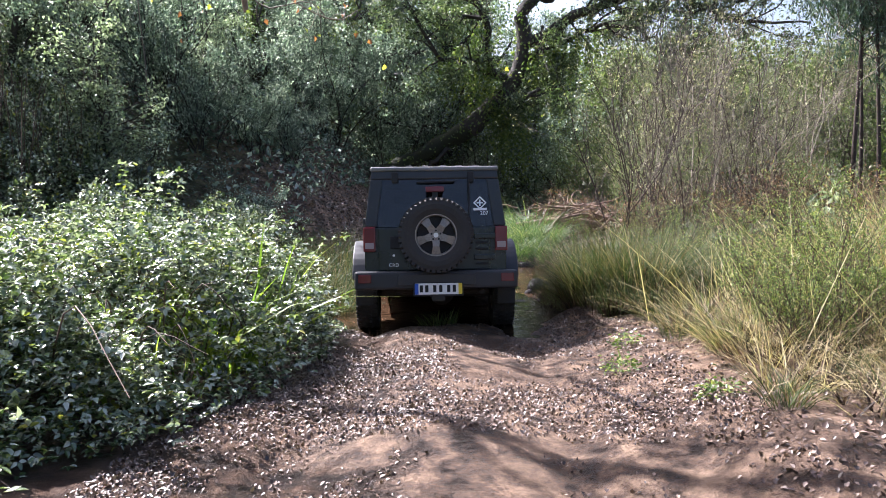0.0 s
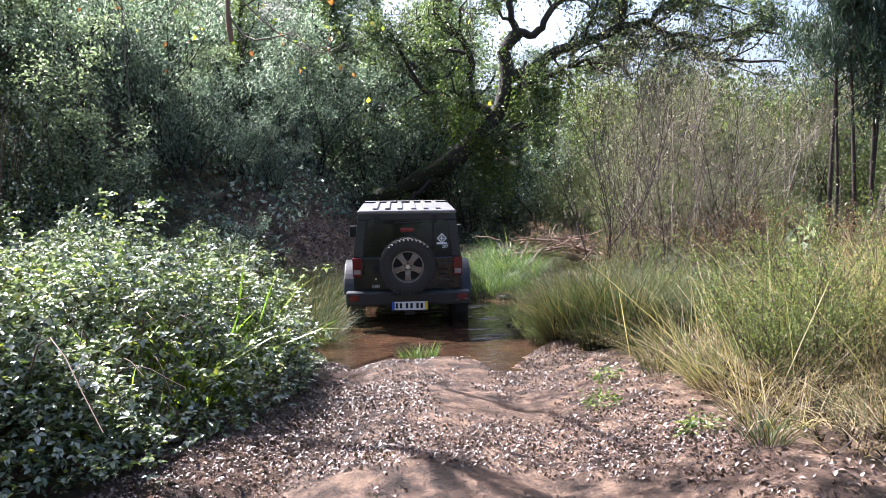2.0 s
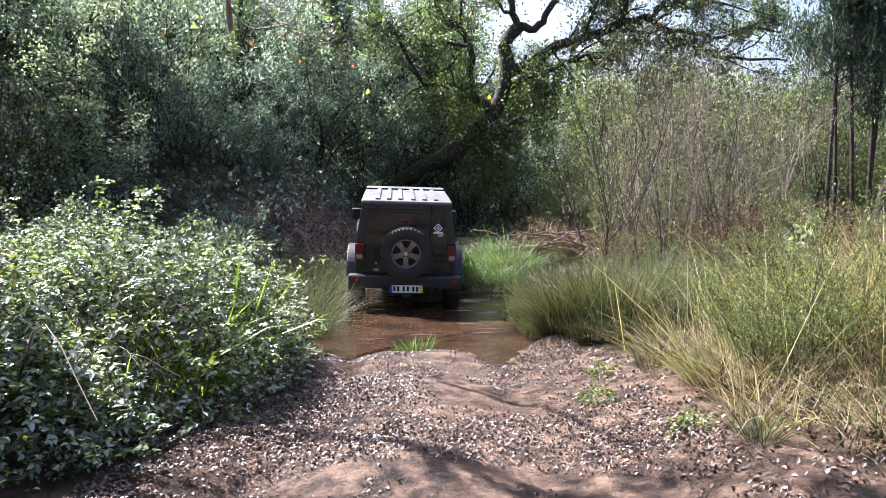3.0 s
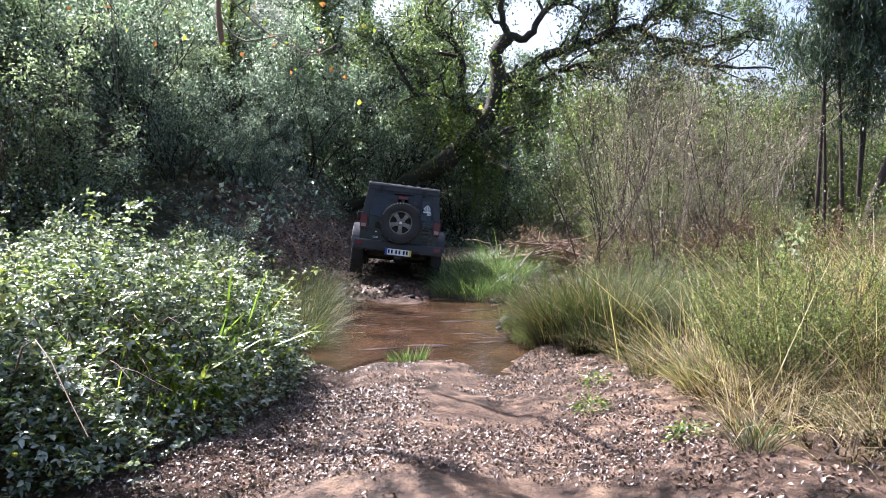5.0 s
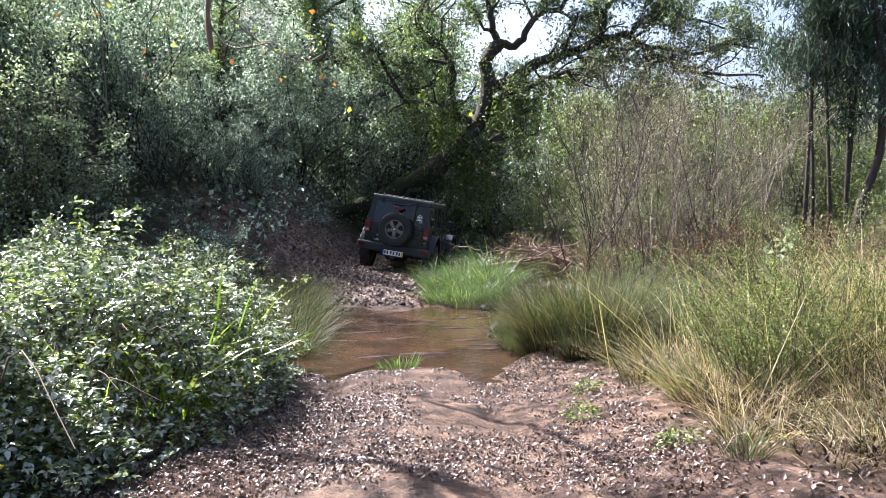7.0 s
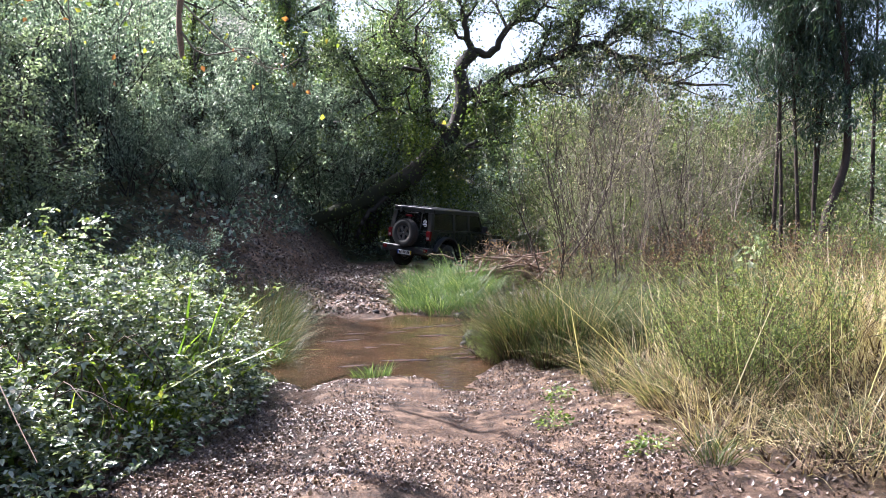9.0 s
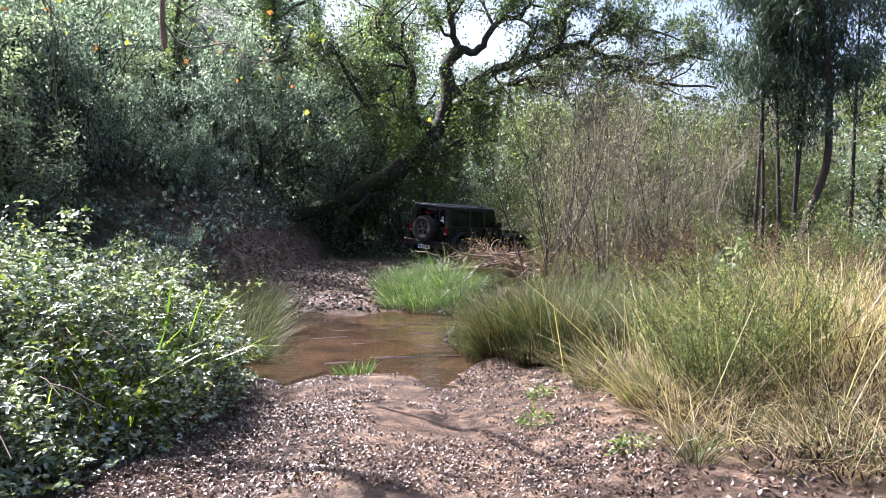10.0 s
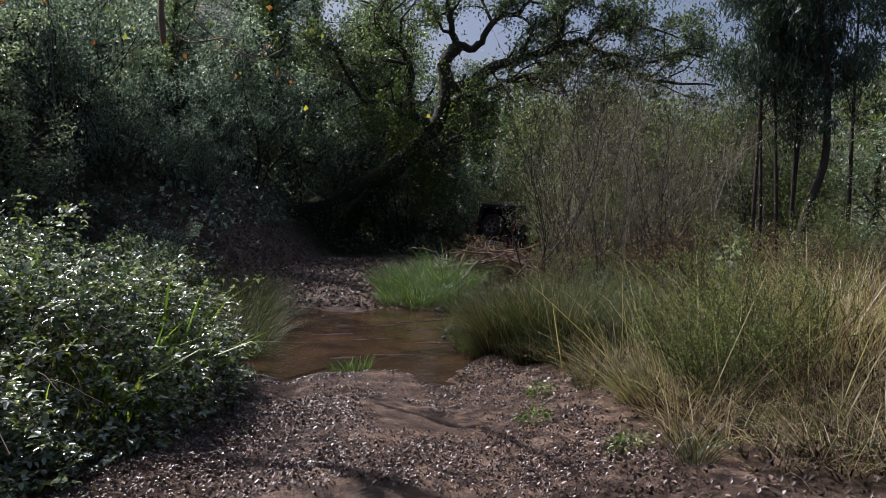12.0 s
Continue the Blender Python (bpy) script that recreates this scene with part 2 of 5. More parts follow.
DRIFT = surface("dead_wood", [(0.3, (0.09, 0.055, 0.035)), (0.55, (0.20, 0.13, 0.09)), (0.8, (0.36, 0.27, 0.20))], 7.0, 0.8, 0.8, 0.02)
STONE = surface("wet_stone", [(0.3, (0.010, 0.009, 0.009)), (0.6, (0.028, 0.024, 0.024)), (0.85, (0.06, 0.052, 0.05))], 9.0, 0.6, 0.6, 0.015)

STONE.node_tree.nodes["Principled BSDF"].inputs["Specular IOR Level"].default_value = 0.08


# ---- mesh helpers ----
rng = np.random.default_rng(7)


def unit(v):
    return v / np.maximum(np.linalg.norm(v, axis=-1, keepdims=True), 1e-9)


def mesh_of(name, verts, loops, sizes, material, smooth=False):
    """A mesh from flat arrays: corners, corner indices, and the number of corners of each face."""
    me = bpy.data.meshes.new(name)
    verts = np.asarray(verts, np.float32)
    loops, sizes = np.asarray(loops, np.int32).ravel(), np.asarray(sizes, np.int32).ravel()
    me.vertices.add(len(verts))
    me.vertices.foreach_set("co", verts.ravel())
    me.loops.add(len(loops))
    me.loops.foreach_set("vertex_index", loops)
    me.polygons.add(len(sizes))
    me.polygons.foreach_set("loop_start", np.concatenate([[0], np.cumsum(sizes)[:-1]]).astype(np.int32))
    if smooth:
        me.polygons.foreach_set("use_smooth", np.ones(len(sizes), bool))
    me.update(calc_edges=True)
    me.validate()
    me.materials.append(material)
    return me


def put(name, me, parent=None, label="", category="", group="", kind=""):
    ob = new(name, me)
    if parent is not None:
        ob.parent = parent
    return tagged(ob, label, category, group, kind)


def part(name, bm, material, parent, label="", smooth=False):
    """Links a bmesh as one mesh object under a thing or a part."""
    bmesh.ops.recalc_face_normals(bm, faces=bm.faces[:])
    me = bpy.data.meshes.new(name)
    bm.to_mesh(me)
    bm.free()
    me.materials.append(material)
    if smooth:
        for p in me.polygons:
            p.use_smooth = True
    return put(name, me, parent, label)


def leaf_mesh(name, pos, size, material, width=0.5, droop=0.0, flat=0.5, fold=0.18, out=None, trio=False):
    """Folded pointed leaves at the places given. flat: how far they lie level; out: a way they point;
    trio: three broader leaflets spring from every place, as on a bramble."""
    n = len(pos)
    size = np.broadcast_to(size, n)[:, None] * rng.uniform(0.65, 1.3, (n, 1))
    d = rng.normal(size=(n, 3))
    if out is not None:
        d = d * 0.6 + out
    d[:, 2] -= droop
    d = unit(d)
    up = rng.normal(size=(n, 3)) * (1 - flat) + np.array([0, 0, 1.0]) * flat * 1.6
    s = unit(np.cross(d, up))
    nn = np.cross(s, d)
    if not trio:
        v = np.empty((n, 4, 3))
        v[:, 0] = pos - d * size * 0.5
        v[:, 1] = pos - s * size * width * 0.5 + nn * size * fold
        v[:, 2] = pos + d * size * 0.5 - nn * size * 0.1
        v[:, 3] = pos + s * size * width * 0.5 + nn * size * fold
        i = np.arange(n)[:, None] * 4
        loops = (i + np.array([[0, 1, 2, 0, 2, 3]])).ravel()
        return mesh_of(name, v.reshape(-1, 3), loops, np.full(2 * n, 3), material)
    sets = []
    for turn, k in ((-1.2, 0.85), (0.0, 1.0), (1.2, 0.85)):
        e = d * math.cos(turn) + s * math.sin(turn) + nn * rng.normal(size=(n, 1)) * 0.16
        w = s * math.cos(turn) - d * math.sin(turn)
        z = size * k
        v = np.empty((n, 6, 3))
        v[:, 0] = pos + e * z * 0.08
        v[:, 1] = pos + e * z * 0.42 - w * z * width * 0.5 + nn * z * fold
        v[:, 2] = pos + e * z * 0.80 - w * z * width * 0.33 + nn * z * fold * 0.5
        v[:, 3] = pos + e * z * 1.10 - nn * z * 0.14
        v[:, 4] = pos + e * z * 0.80 + w * z * width * 0.33 + nn * z * fold * 0.5
        v[:, 5] = pos + e * z * 0.42 + w * z * width * 0.5 + nn * z * fold
        sets.append(v)
    v = np.concatenate(sets)
    i = np.arange(len(v))[:, None] * 6
    loops = (i + np.array([[0, 1, 2, 3, 0, 3, 4, 5]])).ravel()
    return mesh_of(name, v.reshape(-1, 3), loops, np.full(2 * len(v), 4), material)


def blade_mesh(name, base, height, material, width=0.008, lean=0.4, curl=0.4, out=None):
    """Tapering grass blades that bend over."""
    n = len(base)
    h = (np.broadcast_to(height, n) * rng.uniform(0.55, 1.15, n))[:, None]
    a = rng.uniform(0, 2 * np.pi, n)
    w = np.stack([np.cos(a), np.sin(a), np.zeros(n)], 1)
    if out is not None:
        w = unit(w + out)
    k = rng.uniform(0.1, 1.0, (n, 1)) * lean
    c = rng.uniform(0.0, 1.0, (n, 1)) * curl
    b = a + np.pi / 2 + rng.normal(size=n) * 0.5
    s = np.stack([np.cos(b), np.sin(b), np.zeros(n)], 1) * (np.broadcast_to(width, n) * rng.uniform(0.6, 1.4, n))[:, None]
    z = np.array([0, 0, 1.0])
    v = np.empty((n, 7, 3))
    for j, (u, ww) in enumerate(((0, 0.8), (0.4, 1.0), (0.75, 0.7), (1.0, 0))):
        p = base + w * h * (k * u + c * u * u) + z * h * (u - c * 0.55 * u * u * u)
        if j < 3:
            v[:, 2 * j], v[:, 2 * j + 1] = p - s * ww, p + s * ww
        else:
            v[:, 6] = p
    i = np.arange(n)[:, None] * 7
    loops = (i + np.array([[0, 1, 3, 2, 2, 3, 5, 4, 4, 5, 6]])).ravel()
    return mesh_of(name, v.reshape(-1, 3), loops, np.tile([4, 4, 3], n), material)


def tube_mesh(name, paths, material, sides=5):
    """Tapering branches: each path is (points, radii)."""
    verts, loops, sizes, base = [], [], [], 0
    ang = np.arange(sides) * 2 * np.pi / sides
    for pts, rad in paths:
        pts, rad = np.asarray(pts, float), np.asarray(rad, float)
        m = len(pts)
        t = unit(np.gradient(pts, axis=0))
        ref = np.array([0.31, 0.17, 0.93]) if abs(t[0, 2]) < 0.8 else np.array([0.9, 0.3, 0.2])
        s = unit(np.cross(t, ref))
        u = np.cross(s, t)
        ring = pts[:, None] + (s[:, None] * np.cos(ang)[None, :, None] + u[:, None] * np.sin(ang)[None, :, None]) * rad[:, None, None]
        verts.append(ring.reshape(-1, 3))
        a = np.arange(m - 1)[:, None] * sides + np.arange(sides)[None]
        b = np.arange(m - 1)[:, None] * sides + (np.arange(sides)[None] + 1) % sides
        q = np.stack([a, b, b + sides, a + sides], -1).reshape(-1, 4) + base
        loops.append(q.ravel())
        sizes.append(np.full(len(q), 4))
        base += m * sides
    return mesh_of(name, np.concatenate(verts), np.concatenate(loops), np.concatenate(sizes), material, smooth=sides > 4)


def smooth_path(pts, n):
    """A curve through the points given (Catmull-Rom), n points."""
    p = np.asarray(pts, float)
    p = np.concatenate([[2 * p[0] - p[1]], p, [2 * p[-1] - p[-2]]])
    t = np.linspace(0, len(p) - 3 - 1e-6, n)
    i = t.astype(int)
    f = (t - i)[:, None]
    a, b, c, d = p[i], p[i + 1], p[i + 2], p[i + 3]
    return 0.5 * (2 * b + (c - a) * f + (2 * a - 5 * b + 4 * c - d) * f ** 2 + (3 * b - a - 3 * c + d) * f ** 3)


def branch_from(p, way, length, r0, n=6, wander=0.25, rise=0.0):
    """One wandering branch."""
    pts, d = [np.asarray(p, float)], unit(np.asarray(way, float))
    for _ in range(n):
        d = unit(d + rng.normal(size=3) * wander + np.array([0, 0, rise]))
        pts.append(pts[-1] + d * length / n)
    return np.array(pts), np.linspace(r0, r0 * 0.25, n + 1)


def split_up(paths, levels, counts, shrink=0.55, wander=0.3, rise=0.05, spread=0.9, start=0.3, thin=0.003):
    """Adds side branches to branches, level by level. Returns all paths and the last level's."""
    every, last = list(paths), list(paths)
    for lev in range(levels):
        nxt = []
        for pts, rad in last:
            length = np.linalg.norm(np.diff(pts, axis=0), axis=1).sum() * shrink
            for _ in range(counts[lev]):
                k = rng.uniform(start, 0.98)
                j = min(int(k * (len(pts) - 1)), len(pts) - 2)
                d = unit(pts[j + 1] - pts[j]) + unit(rng.normal(size=3)) * spread
                nxt.append(branch_from(pts[j], d, length * rng.uniform(0.6, 1.2), max(rad[j] * 0.6, thin), 5, wander, rise))
        every += nxt
        last = nxt
    return every, last


def around(paths, n, spread, first=0.2):
    """n places near the outer parts of branches."""
    ends = np.array([p[0][max(1, int(first * len(p[0]))):][rng.integers(0, len(p[0]) - max(1, int(first * len(p[0]))))] for p in
                     (paths[i] for i in rng.integers(0, len(paths), n))])
    return ends + rng.normal(size=(n, 3)) * spread


# ---- the ground ----
_table = np.random.default_rng(3).uniform(-1, 1, (64, 64))


def rough_noise(x, y, scale):
    """Smooth value noise over the plan."""
    u, v = np.asarray(x, float) / scale + 100, np.asarray(y, float) / scale + 100
    i, j = np.floor(u).astype(int), np.floor(v).astype(int)
    f, g = u - i, v - j
    f, g = f * f * (3 - 2 * f), g * g * (3 - 2 * g)
    t = lambda a, b: _table[a % 64, b % 64]
    return (t(i, j) * (1 - f) + t(i + 1, j) * f) * (1 - g) + (t(i, j + 1) * (1 - f) + t(i + 1, j + 1) * f) * g


def ease(a, b, v):
    k = np.clip((np.asarray(v, float) - a) / (b - a), 0, 1)
    return k * k * (3 - 2 * k)


def track_x(y):
    return np.interp(y, [-60, -5, 7, 9, 11, 13, 15, 17, 18.5, 20, 21.6, 23.5, 24.5, 26.2, 30, 60],
                     [-0.5, -0.3, -0.3, -0.4, -0.65, -0.8, -1.0, -1.05, -1.0, -0.55, 0.25, 1.2, 2.2, 4.2, 8.0, 30])


def track_z(y):
    return np.interp(y, [-60, -5, 2, 5, 7.4, 8.3, 9.2, 10.2, 12, 13.2, 14.6, 17, 20, 25, 40],
                     [1.0, 0.5, 0.46, 0.34, 0.17, 0.08, -0.06, -0.13, -0.10, 0.05, 0.27, 0.30, 0.26, 0.20, 0.3])


def ground(x, y):
    """Height of the ground over the plan."""
    x, y = np.asarray(x, float), np.asarray(y, float)
    xc = track_x(y)
    d = x - xc
    near = np.exp(-(d / 1.5) ** 2)
    z = track_z(y) * 1.0
    # ruts and the ridge between them, side tilt of the far bank
    z = z - 0.05 * (np.exp(-((d - 0.8) / 0.22) ** 2) + np.exp(-((d + 0.8) / 0.25) ** 2)) * (1 - 0.4 * ease(13, 15, y))
    z = z + 0.035 * np.exp(-(d / 0.35) ** 2)
    z = z - 0.09 * np.clip(d, -1.5, 1.2) * ease(13.6, 15, y) * (1 - ease(22, 25, y))
    # left: low bank beside the near track, a steep litter slope past the ford, then a wooded hill
    left = np.clip(np.minimum(xc, -0.75) - x - 1.35, 0, None)
    z = z + 0.12 * np.minimum(left, 4) * (1 - ease(8, 9.5, y))
    z = z + np.minimum(left * 0.80, 1.9) * ease(13.5, 16.5, y) * ease(0.0, 0.6, left)
    hill = np.clip(-x - 5.0 + 0.18 * np.clip(y - 16, 0, 30), 0, None)
    z = z + 0.55 * np.minimum(hill, 26) * ease(2, 14, y) + 0.15 * np.minimum(hill, 30) * (1 - ease(2, 14, y))
    back = np.clip(y - 30 - 0.9 * np.clip(x, 0, None), 0, 60)
    z = z + 0.22 * back * (1 - ease(-2, 8, x))
    # hollow worn by wheels above the ford, a lit shoulder beside it
    dip = 0.17 * np.exp(-((x - 0.55) / 0.62) ** 2) * np.exp(-((y - 7.3) / 0.75) ** 2)
    z = np.where(y < 8.6, np.maximum(z - dip, np.minimum(z, 0.085)), z)
    z = z + 0.05 * np.exp(-((x + 0.75) / 0.3) ** 2) * np.exp(-((y - 7.2) / 0.6) ** 2)
    # stream bed across the track
    ys = 10.7 + 0.06 * (x + 0.6) ** 2 * np.sign(x + 0.6) * 0.5 + 0.25 * np.sin(x * 0.7)
    bed = 1 - ease(1.5, 2.6, np.abs(y - ys))
    z = z * (1 - bed) + np.minimum(z, -0.14) * bed
    # right: raised verge, then level meadow
    right = np.clip(d - 1.25, 0, None)
    z = z + (0.13 * ease(0, 0.8, right) + 0.02 * np.minimum(right, 20)) * (1 - bed)
    z = z + 0.10 * np.clip(right - 25, 0, 60)
    z = z + 0.05 * rough_noise(x, y, 1.7) * (1 - 0.6 * near) + 0.03 * rough_noise(x, y, 0.55) + 0.014 * rough_noise(x, y, 0.19) + 0.006 * rough_noise(x, y, 0.08)
    z = z + 0.16 * np.exp(-((x - 1.3) / 0.42) ** 2) * np.exp(-((y - 8.9) / 0.9) ** 2)
    # tyre prints in the right rut
    z = z + 0.010 * np.sin(y * 2 * np.pi / 0.21 + np.abs(d - 1.05) * 9) * np.exp(-((d - 1.05) / 0.14) ** 4) * ease(3.0, 4.5, y) * (1 - ease(7.2, 8.0, y))
    return z + 0.5 * rough_noise(x, y, 14.0) * ease(8, 25, np.hypot(x, y - 10))


def spread_axis(lo, hi, fine, far, grow=1.13):
    """Positions fine inside lo..hi, then wider and wider out to far."""
    a = list(np.arange(lo, hi + 1e-6, fine))
    s, v = fine, a[-1]
    while v < far:
        s *= grow
        v += s
        a.append(v)
    s, v = fine, a[0]
    while v > -far:
        s *= grow
        v -= s
        a.insert(0, v)
    return np.array(a)


gx, gy = spread_axis(-2.6, 2.4, 0.05, 900), spread_axis(2.8, 14.5, 0.05, 900)
GX, GY = np.meshgrid(gx, gy)
nx, ny = len(gx), len(gy)
gi = (np.arange(ny - 1)[:, None] * nx + np.arange(nx - 1)[None]).ravel()
put("ground", mesh_of("ground", np.stack([GX, GY, ground(GX, GY)], -1).reshape(-1, 3), np.stack([gi, gi + 1, gi + 1 + nx, gi + nx], -1).ravel(),
                      np.full(len(gi), 4), EARTH, smooth=True),
    label="red-brown earth of a forest track strewn with dead leaves", category="ground", kind="structure")

WATER_Z = 0.055
wx, wy = np.linspace(-9, 9, 61), np.linspace(7.2, 15, 61)
WX, WY = np.meshgrid(wx, wy)
wi = (np.arange(60)[:, None] * 61 + np.arange(60)[None]).ravel()
put("water", mesh_of("water", np.stack([WX, WY, WATER_Z + 0.004 * rough_noise(WX, WY, 0.35)], -1).reshape(-1, 3),
                     np.stack([wi, wi + 1, wi + 62, wi + 61], -1).ravel(), np.full(3600, 4), WATER, smooth=True),
    label="shallow brown muddy stream flooding the track at the ford", category="stream", kind="structure")


def on_ground(x, y, lift=0.0):
    return np.stack([x, y, ground(x, y) + lift], -1)


# ---- plants ----
def mound(name, cx, cy, rx, ry, h, n, material, size, label, category, canes=60, width=0.7, lumps=0.35, flat=0.78, cane_mat=None, sharp=2.6, trio=False, sprays=450):
    """A dense thicket: arching canes under a lumpy skin of leaves."""
    top = new(name)
    top.location = (cx, cy, float(ground(cx, cy)))
    u, a = np.sqrt(rng.uniform(0, 1, n * 2)), rng.uniform(0, 2 * np.pi, n * 2)
    x, y = u * np.cos(a), u * np.sin(a)
    crown = np.clip(1 - u ** sharp, 0, 1) ** 0.6
    lump = 1 + lumps * rough_noise(x * rx + cx, y * ry + cy, 0.75) + 0.5 * lumps * rough_noise(x * rx + cx, y * ry + cy, 0.3)
    hz = h * crown * lump
    depth = rng.exponential(0.16, n * 2) - 0.03
    z = hz - np.abs(depth) * (0.6 + hz)
    keep = np.where(z > 0.03)[0][:n]
    pos = np.stack([x * rx, y * ry, z], -1)[keep]
    pos[:, 2] += ground(pos[:, 0] + cx, pos[:, 1] + cy) - float(ground(cx, cy))
    pos += rng.normal(size=pos.shape) * 0.03
    out = np.stack([x / rx, y / ry, np.full(len(x), 0.25)], -1)[keep] * 0.6
    put("foliage", leaf_mesh("foliage", pos, size, material, width, 0.15, flat, 0.12, out, trio), top, kind="stuff")
    paths = []
    for _ in range(canes):
        r, b = rng.uniform(0.1, 0.75), rng.uniform(0, 2 * np.pi)
        p = np.array([r * rx * math.cos(b), r * ry * math.sin(b), 0.0])
        tip = p * rng.uniform(1.1, 1.5) + np.array([rng.normal() * 0.3, rng.normal() * 0.3, h * rng.uniform(0.2, 0.9)])
        mid = (p + tip) / 2 + np.array([0, 0, h * rng.uniform(0.25, 0.7)])
        paths.append((smooth_path([p, mid, tip], 8), np.linspace(0.007, 0.003, 8)))
    # leafy shoots that stick out of the skin
    shoots = []
    for k in rng.integers(0, len(pos), n // sprays):
        way = out[k] * 2 + np.array([rng.normal() * 0.4, rng.normal() * 0.4, 0.7])
        p, r = branch_from(pos[k], way, rng.uniform(0.25, 0.75), 0.004, 7, 0.12, -0.22)
        paths.append((p, r))
        shoots.append(np.repeat(p[1:], 3, 0) + rng.normal(size=(21, 3)) * 0.03)
    if shoots:
        put("foliage", leaf_mesh("foliage", np.concatenate(shoots), size, material, width, 0.2, flat, 0.12, None, trio), top, kind="stuff")
    if paths:
        put("cane", tube_mesh("cane", paths, cane_mat or CANE, 4), top, kind="stuff")
    return tagged(top, label, category)


def tussock(name, cx, cy, r, h, n, material, label, category, width=0.006, lean=0.55, curl=0.45, group="", core=0):
    """One tuft of blades that spring from a small base."""
    n = int(n * 1.7) if material is RUSH else n
    a, u = rng.uniform(0, 2 * np.pi, n), np.sqrt(rng.uniform(0, 1, n)) * r
    x, y = cx + u * np.cos(a), cy + u * np.sin(a)
    out = np.stack([np.cos(a), np.sin(a), np.zeros(n)], 1) * 1.4 * (u / r)[:, None]
    top = new(name)
    top.location = (cx, cy, float(ground(cx, cy)))
    base = on_ground(x, y, -0.02) - np.array(top.location)
    put("foliage", blade_mesh("foliage", base, h, material, width, lean, curl, out), top, kind="stuff")
    # core: dark short blades that paint the shaded hollow at the tuft's foot
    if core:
        put("shade_thatch", blade_mesh("shade_thatch", base[rng.integers(0, n, core)], h * 0.5, SHADETHATCH, 0.007, 0.7, 0.7, None), top, "dead blades at the foot, coloured dark to stand for shade", kind="stuff")
    return tagged(top, label, category, group)


def shrub(name, h, r, stems, twigs, n, material, size, wood, label, category, spread=0.12, width=0.5, droop=0.0, counts=(5, 4), fan=0.6, sides=4, flat=0.68, rise=0.12, low=0.15, thin=0.003, spray=0.85, bend=0.25, foot=0.15):
    """A many-stemmed bush at the world's origin: stems, twigs and leaves."""
    top = new(name)
    paths = []
    for _ in range(stems):
        a = rng.uniform(0, 2 * np.pi)
        d = np.array([math.cos(a) * fan * r / h * 1.6, math.sin(a) * fan * r / h * 1.6, 1.0])
        paths.append(branch_from((rng.normal() * r * foot, rng.normal() * r * foot, -0.05), d, h * rng.uniform(0.65, 1.1), twigs, 7, 0.14, 0.03))
    every, last = split_up(paths, len(counts), counts, 0.5, bend, rise, spray, low, thin)
    put("branchwork", tube_mesh("branchwork", every, wood, sides), top, kind="stuff")
    if n:
        pos = around(last, n, spread)
        pos[:, 2] = np.maximum(pos[:, 2], 0.05)
        put("foliage", leaf_mesh("foliage", pos, size, material, width, droop, flat), top, kind="stuff")
    return tagged(top, label, category)


def tree(name, h, trunk_r, crown_r, limbs, n, material, size, bark, label, category, counts=(6, 5), clothed=0, lean=0.1, bare=0.3, droop=0.0, width=0.5, spread=0.13, wander=0.2, up=0.5):
    """A tapered trunk with limbs and a crown of leaves at the world's origin. clothed: leaves of ivy that hug the trunk."""
    top = new(name)
    pts, rad = branch_from((0, 0, -0.3), (rng.normal() * lean, rng.normal() * lean, 1), h * 0.85, trunk_r, 10, 0.08, 0.05)
    main = []
    for _ in range(limbs):
        k = rng.uniform(bare, 0.97)
        j = min(int(k * 10), 9)
        a = rng.uniform(0, 2 * np.pi)
        main.append(branch_from(pts[j], (math.cos(a), math.sin(a), up * rng.uniform(0.4, 1.6)), crown_r * rng.uniform(0.6, 1.15) * (1.1 - 0.4 * k), max(rad[j] * 0.5, 0.02), 7, wander, 0.02))
    every, last = split_up(main, len(counts), counts, 0.45, 0.3, 0.03 - droop * 0.2, 0.9, 0.25)
    put("trunk", tube_mesh("trunk", [(pts, rad)], bark, 9), top)
    put("branchwork", tube_mesh("branchwork", every, bark, 4), top)
    put("crown", leaf_mesh("crown", around(last, n, spread), size, material, width, droop, 0.72), top)
    if clothed:
        k = rng.uniform(0, 0.95, clothed)
        c = np.stack([np.interp(k, np.linspace(0, 1, 11), pts[:, i]) for i in range(3)], -1)
        rr = np.interp(k, np.linspace(0, 1, 11), rad) + np.abs(rng.normal(size=clothed)) * 0.28
        a = rng.uniform(0, 2 * np.pi, clothed)
        put("ivy", leaf_mesh("ivy", c + np.stack([np.cos(a) * rr, np.sin(a) * rr, rng.normal(size=clothed) * 0.1], -1), 0.075, IVYLEAF, 0.85, 0.5, 0.1), top, "ivy that clothes the trunk")
    return tagged(top, label, category)


def plant_at(first, places, sink=0.05):
    """Sets the first of its kind at the first place and copies at the others: rows of x, y, turn, scale."""
    for i, (x, y, turn, size) in enumerate(places):
        m = Matrix.Translation((x, y, float(ground(x, y)) - sink)) @ Matrix.Rotation(radians(turn), 4, "Z") @ Matrix.Diagonal((size, size, size * (1 + 0.1 * math.sin(i * 2.3)), 1))
        if i == 0:
            first.matrix_basis = m
        else:
            keep = first.matrix_basis.copy()
            first.matrix_basis = Matrix.Identity(4)
            copy_thing(first, m)
            first.matrix_basis = keep


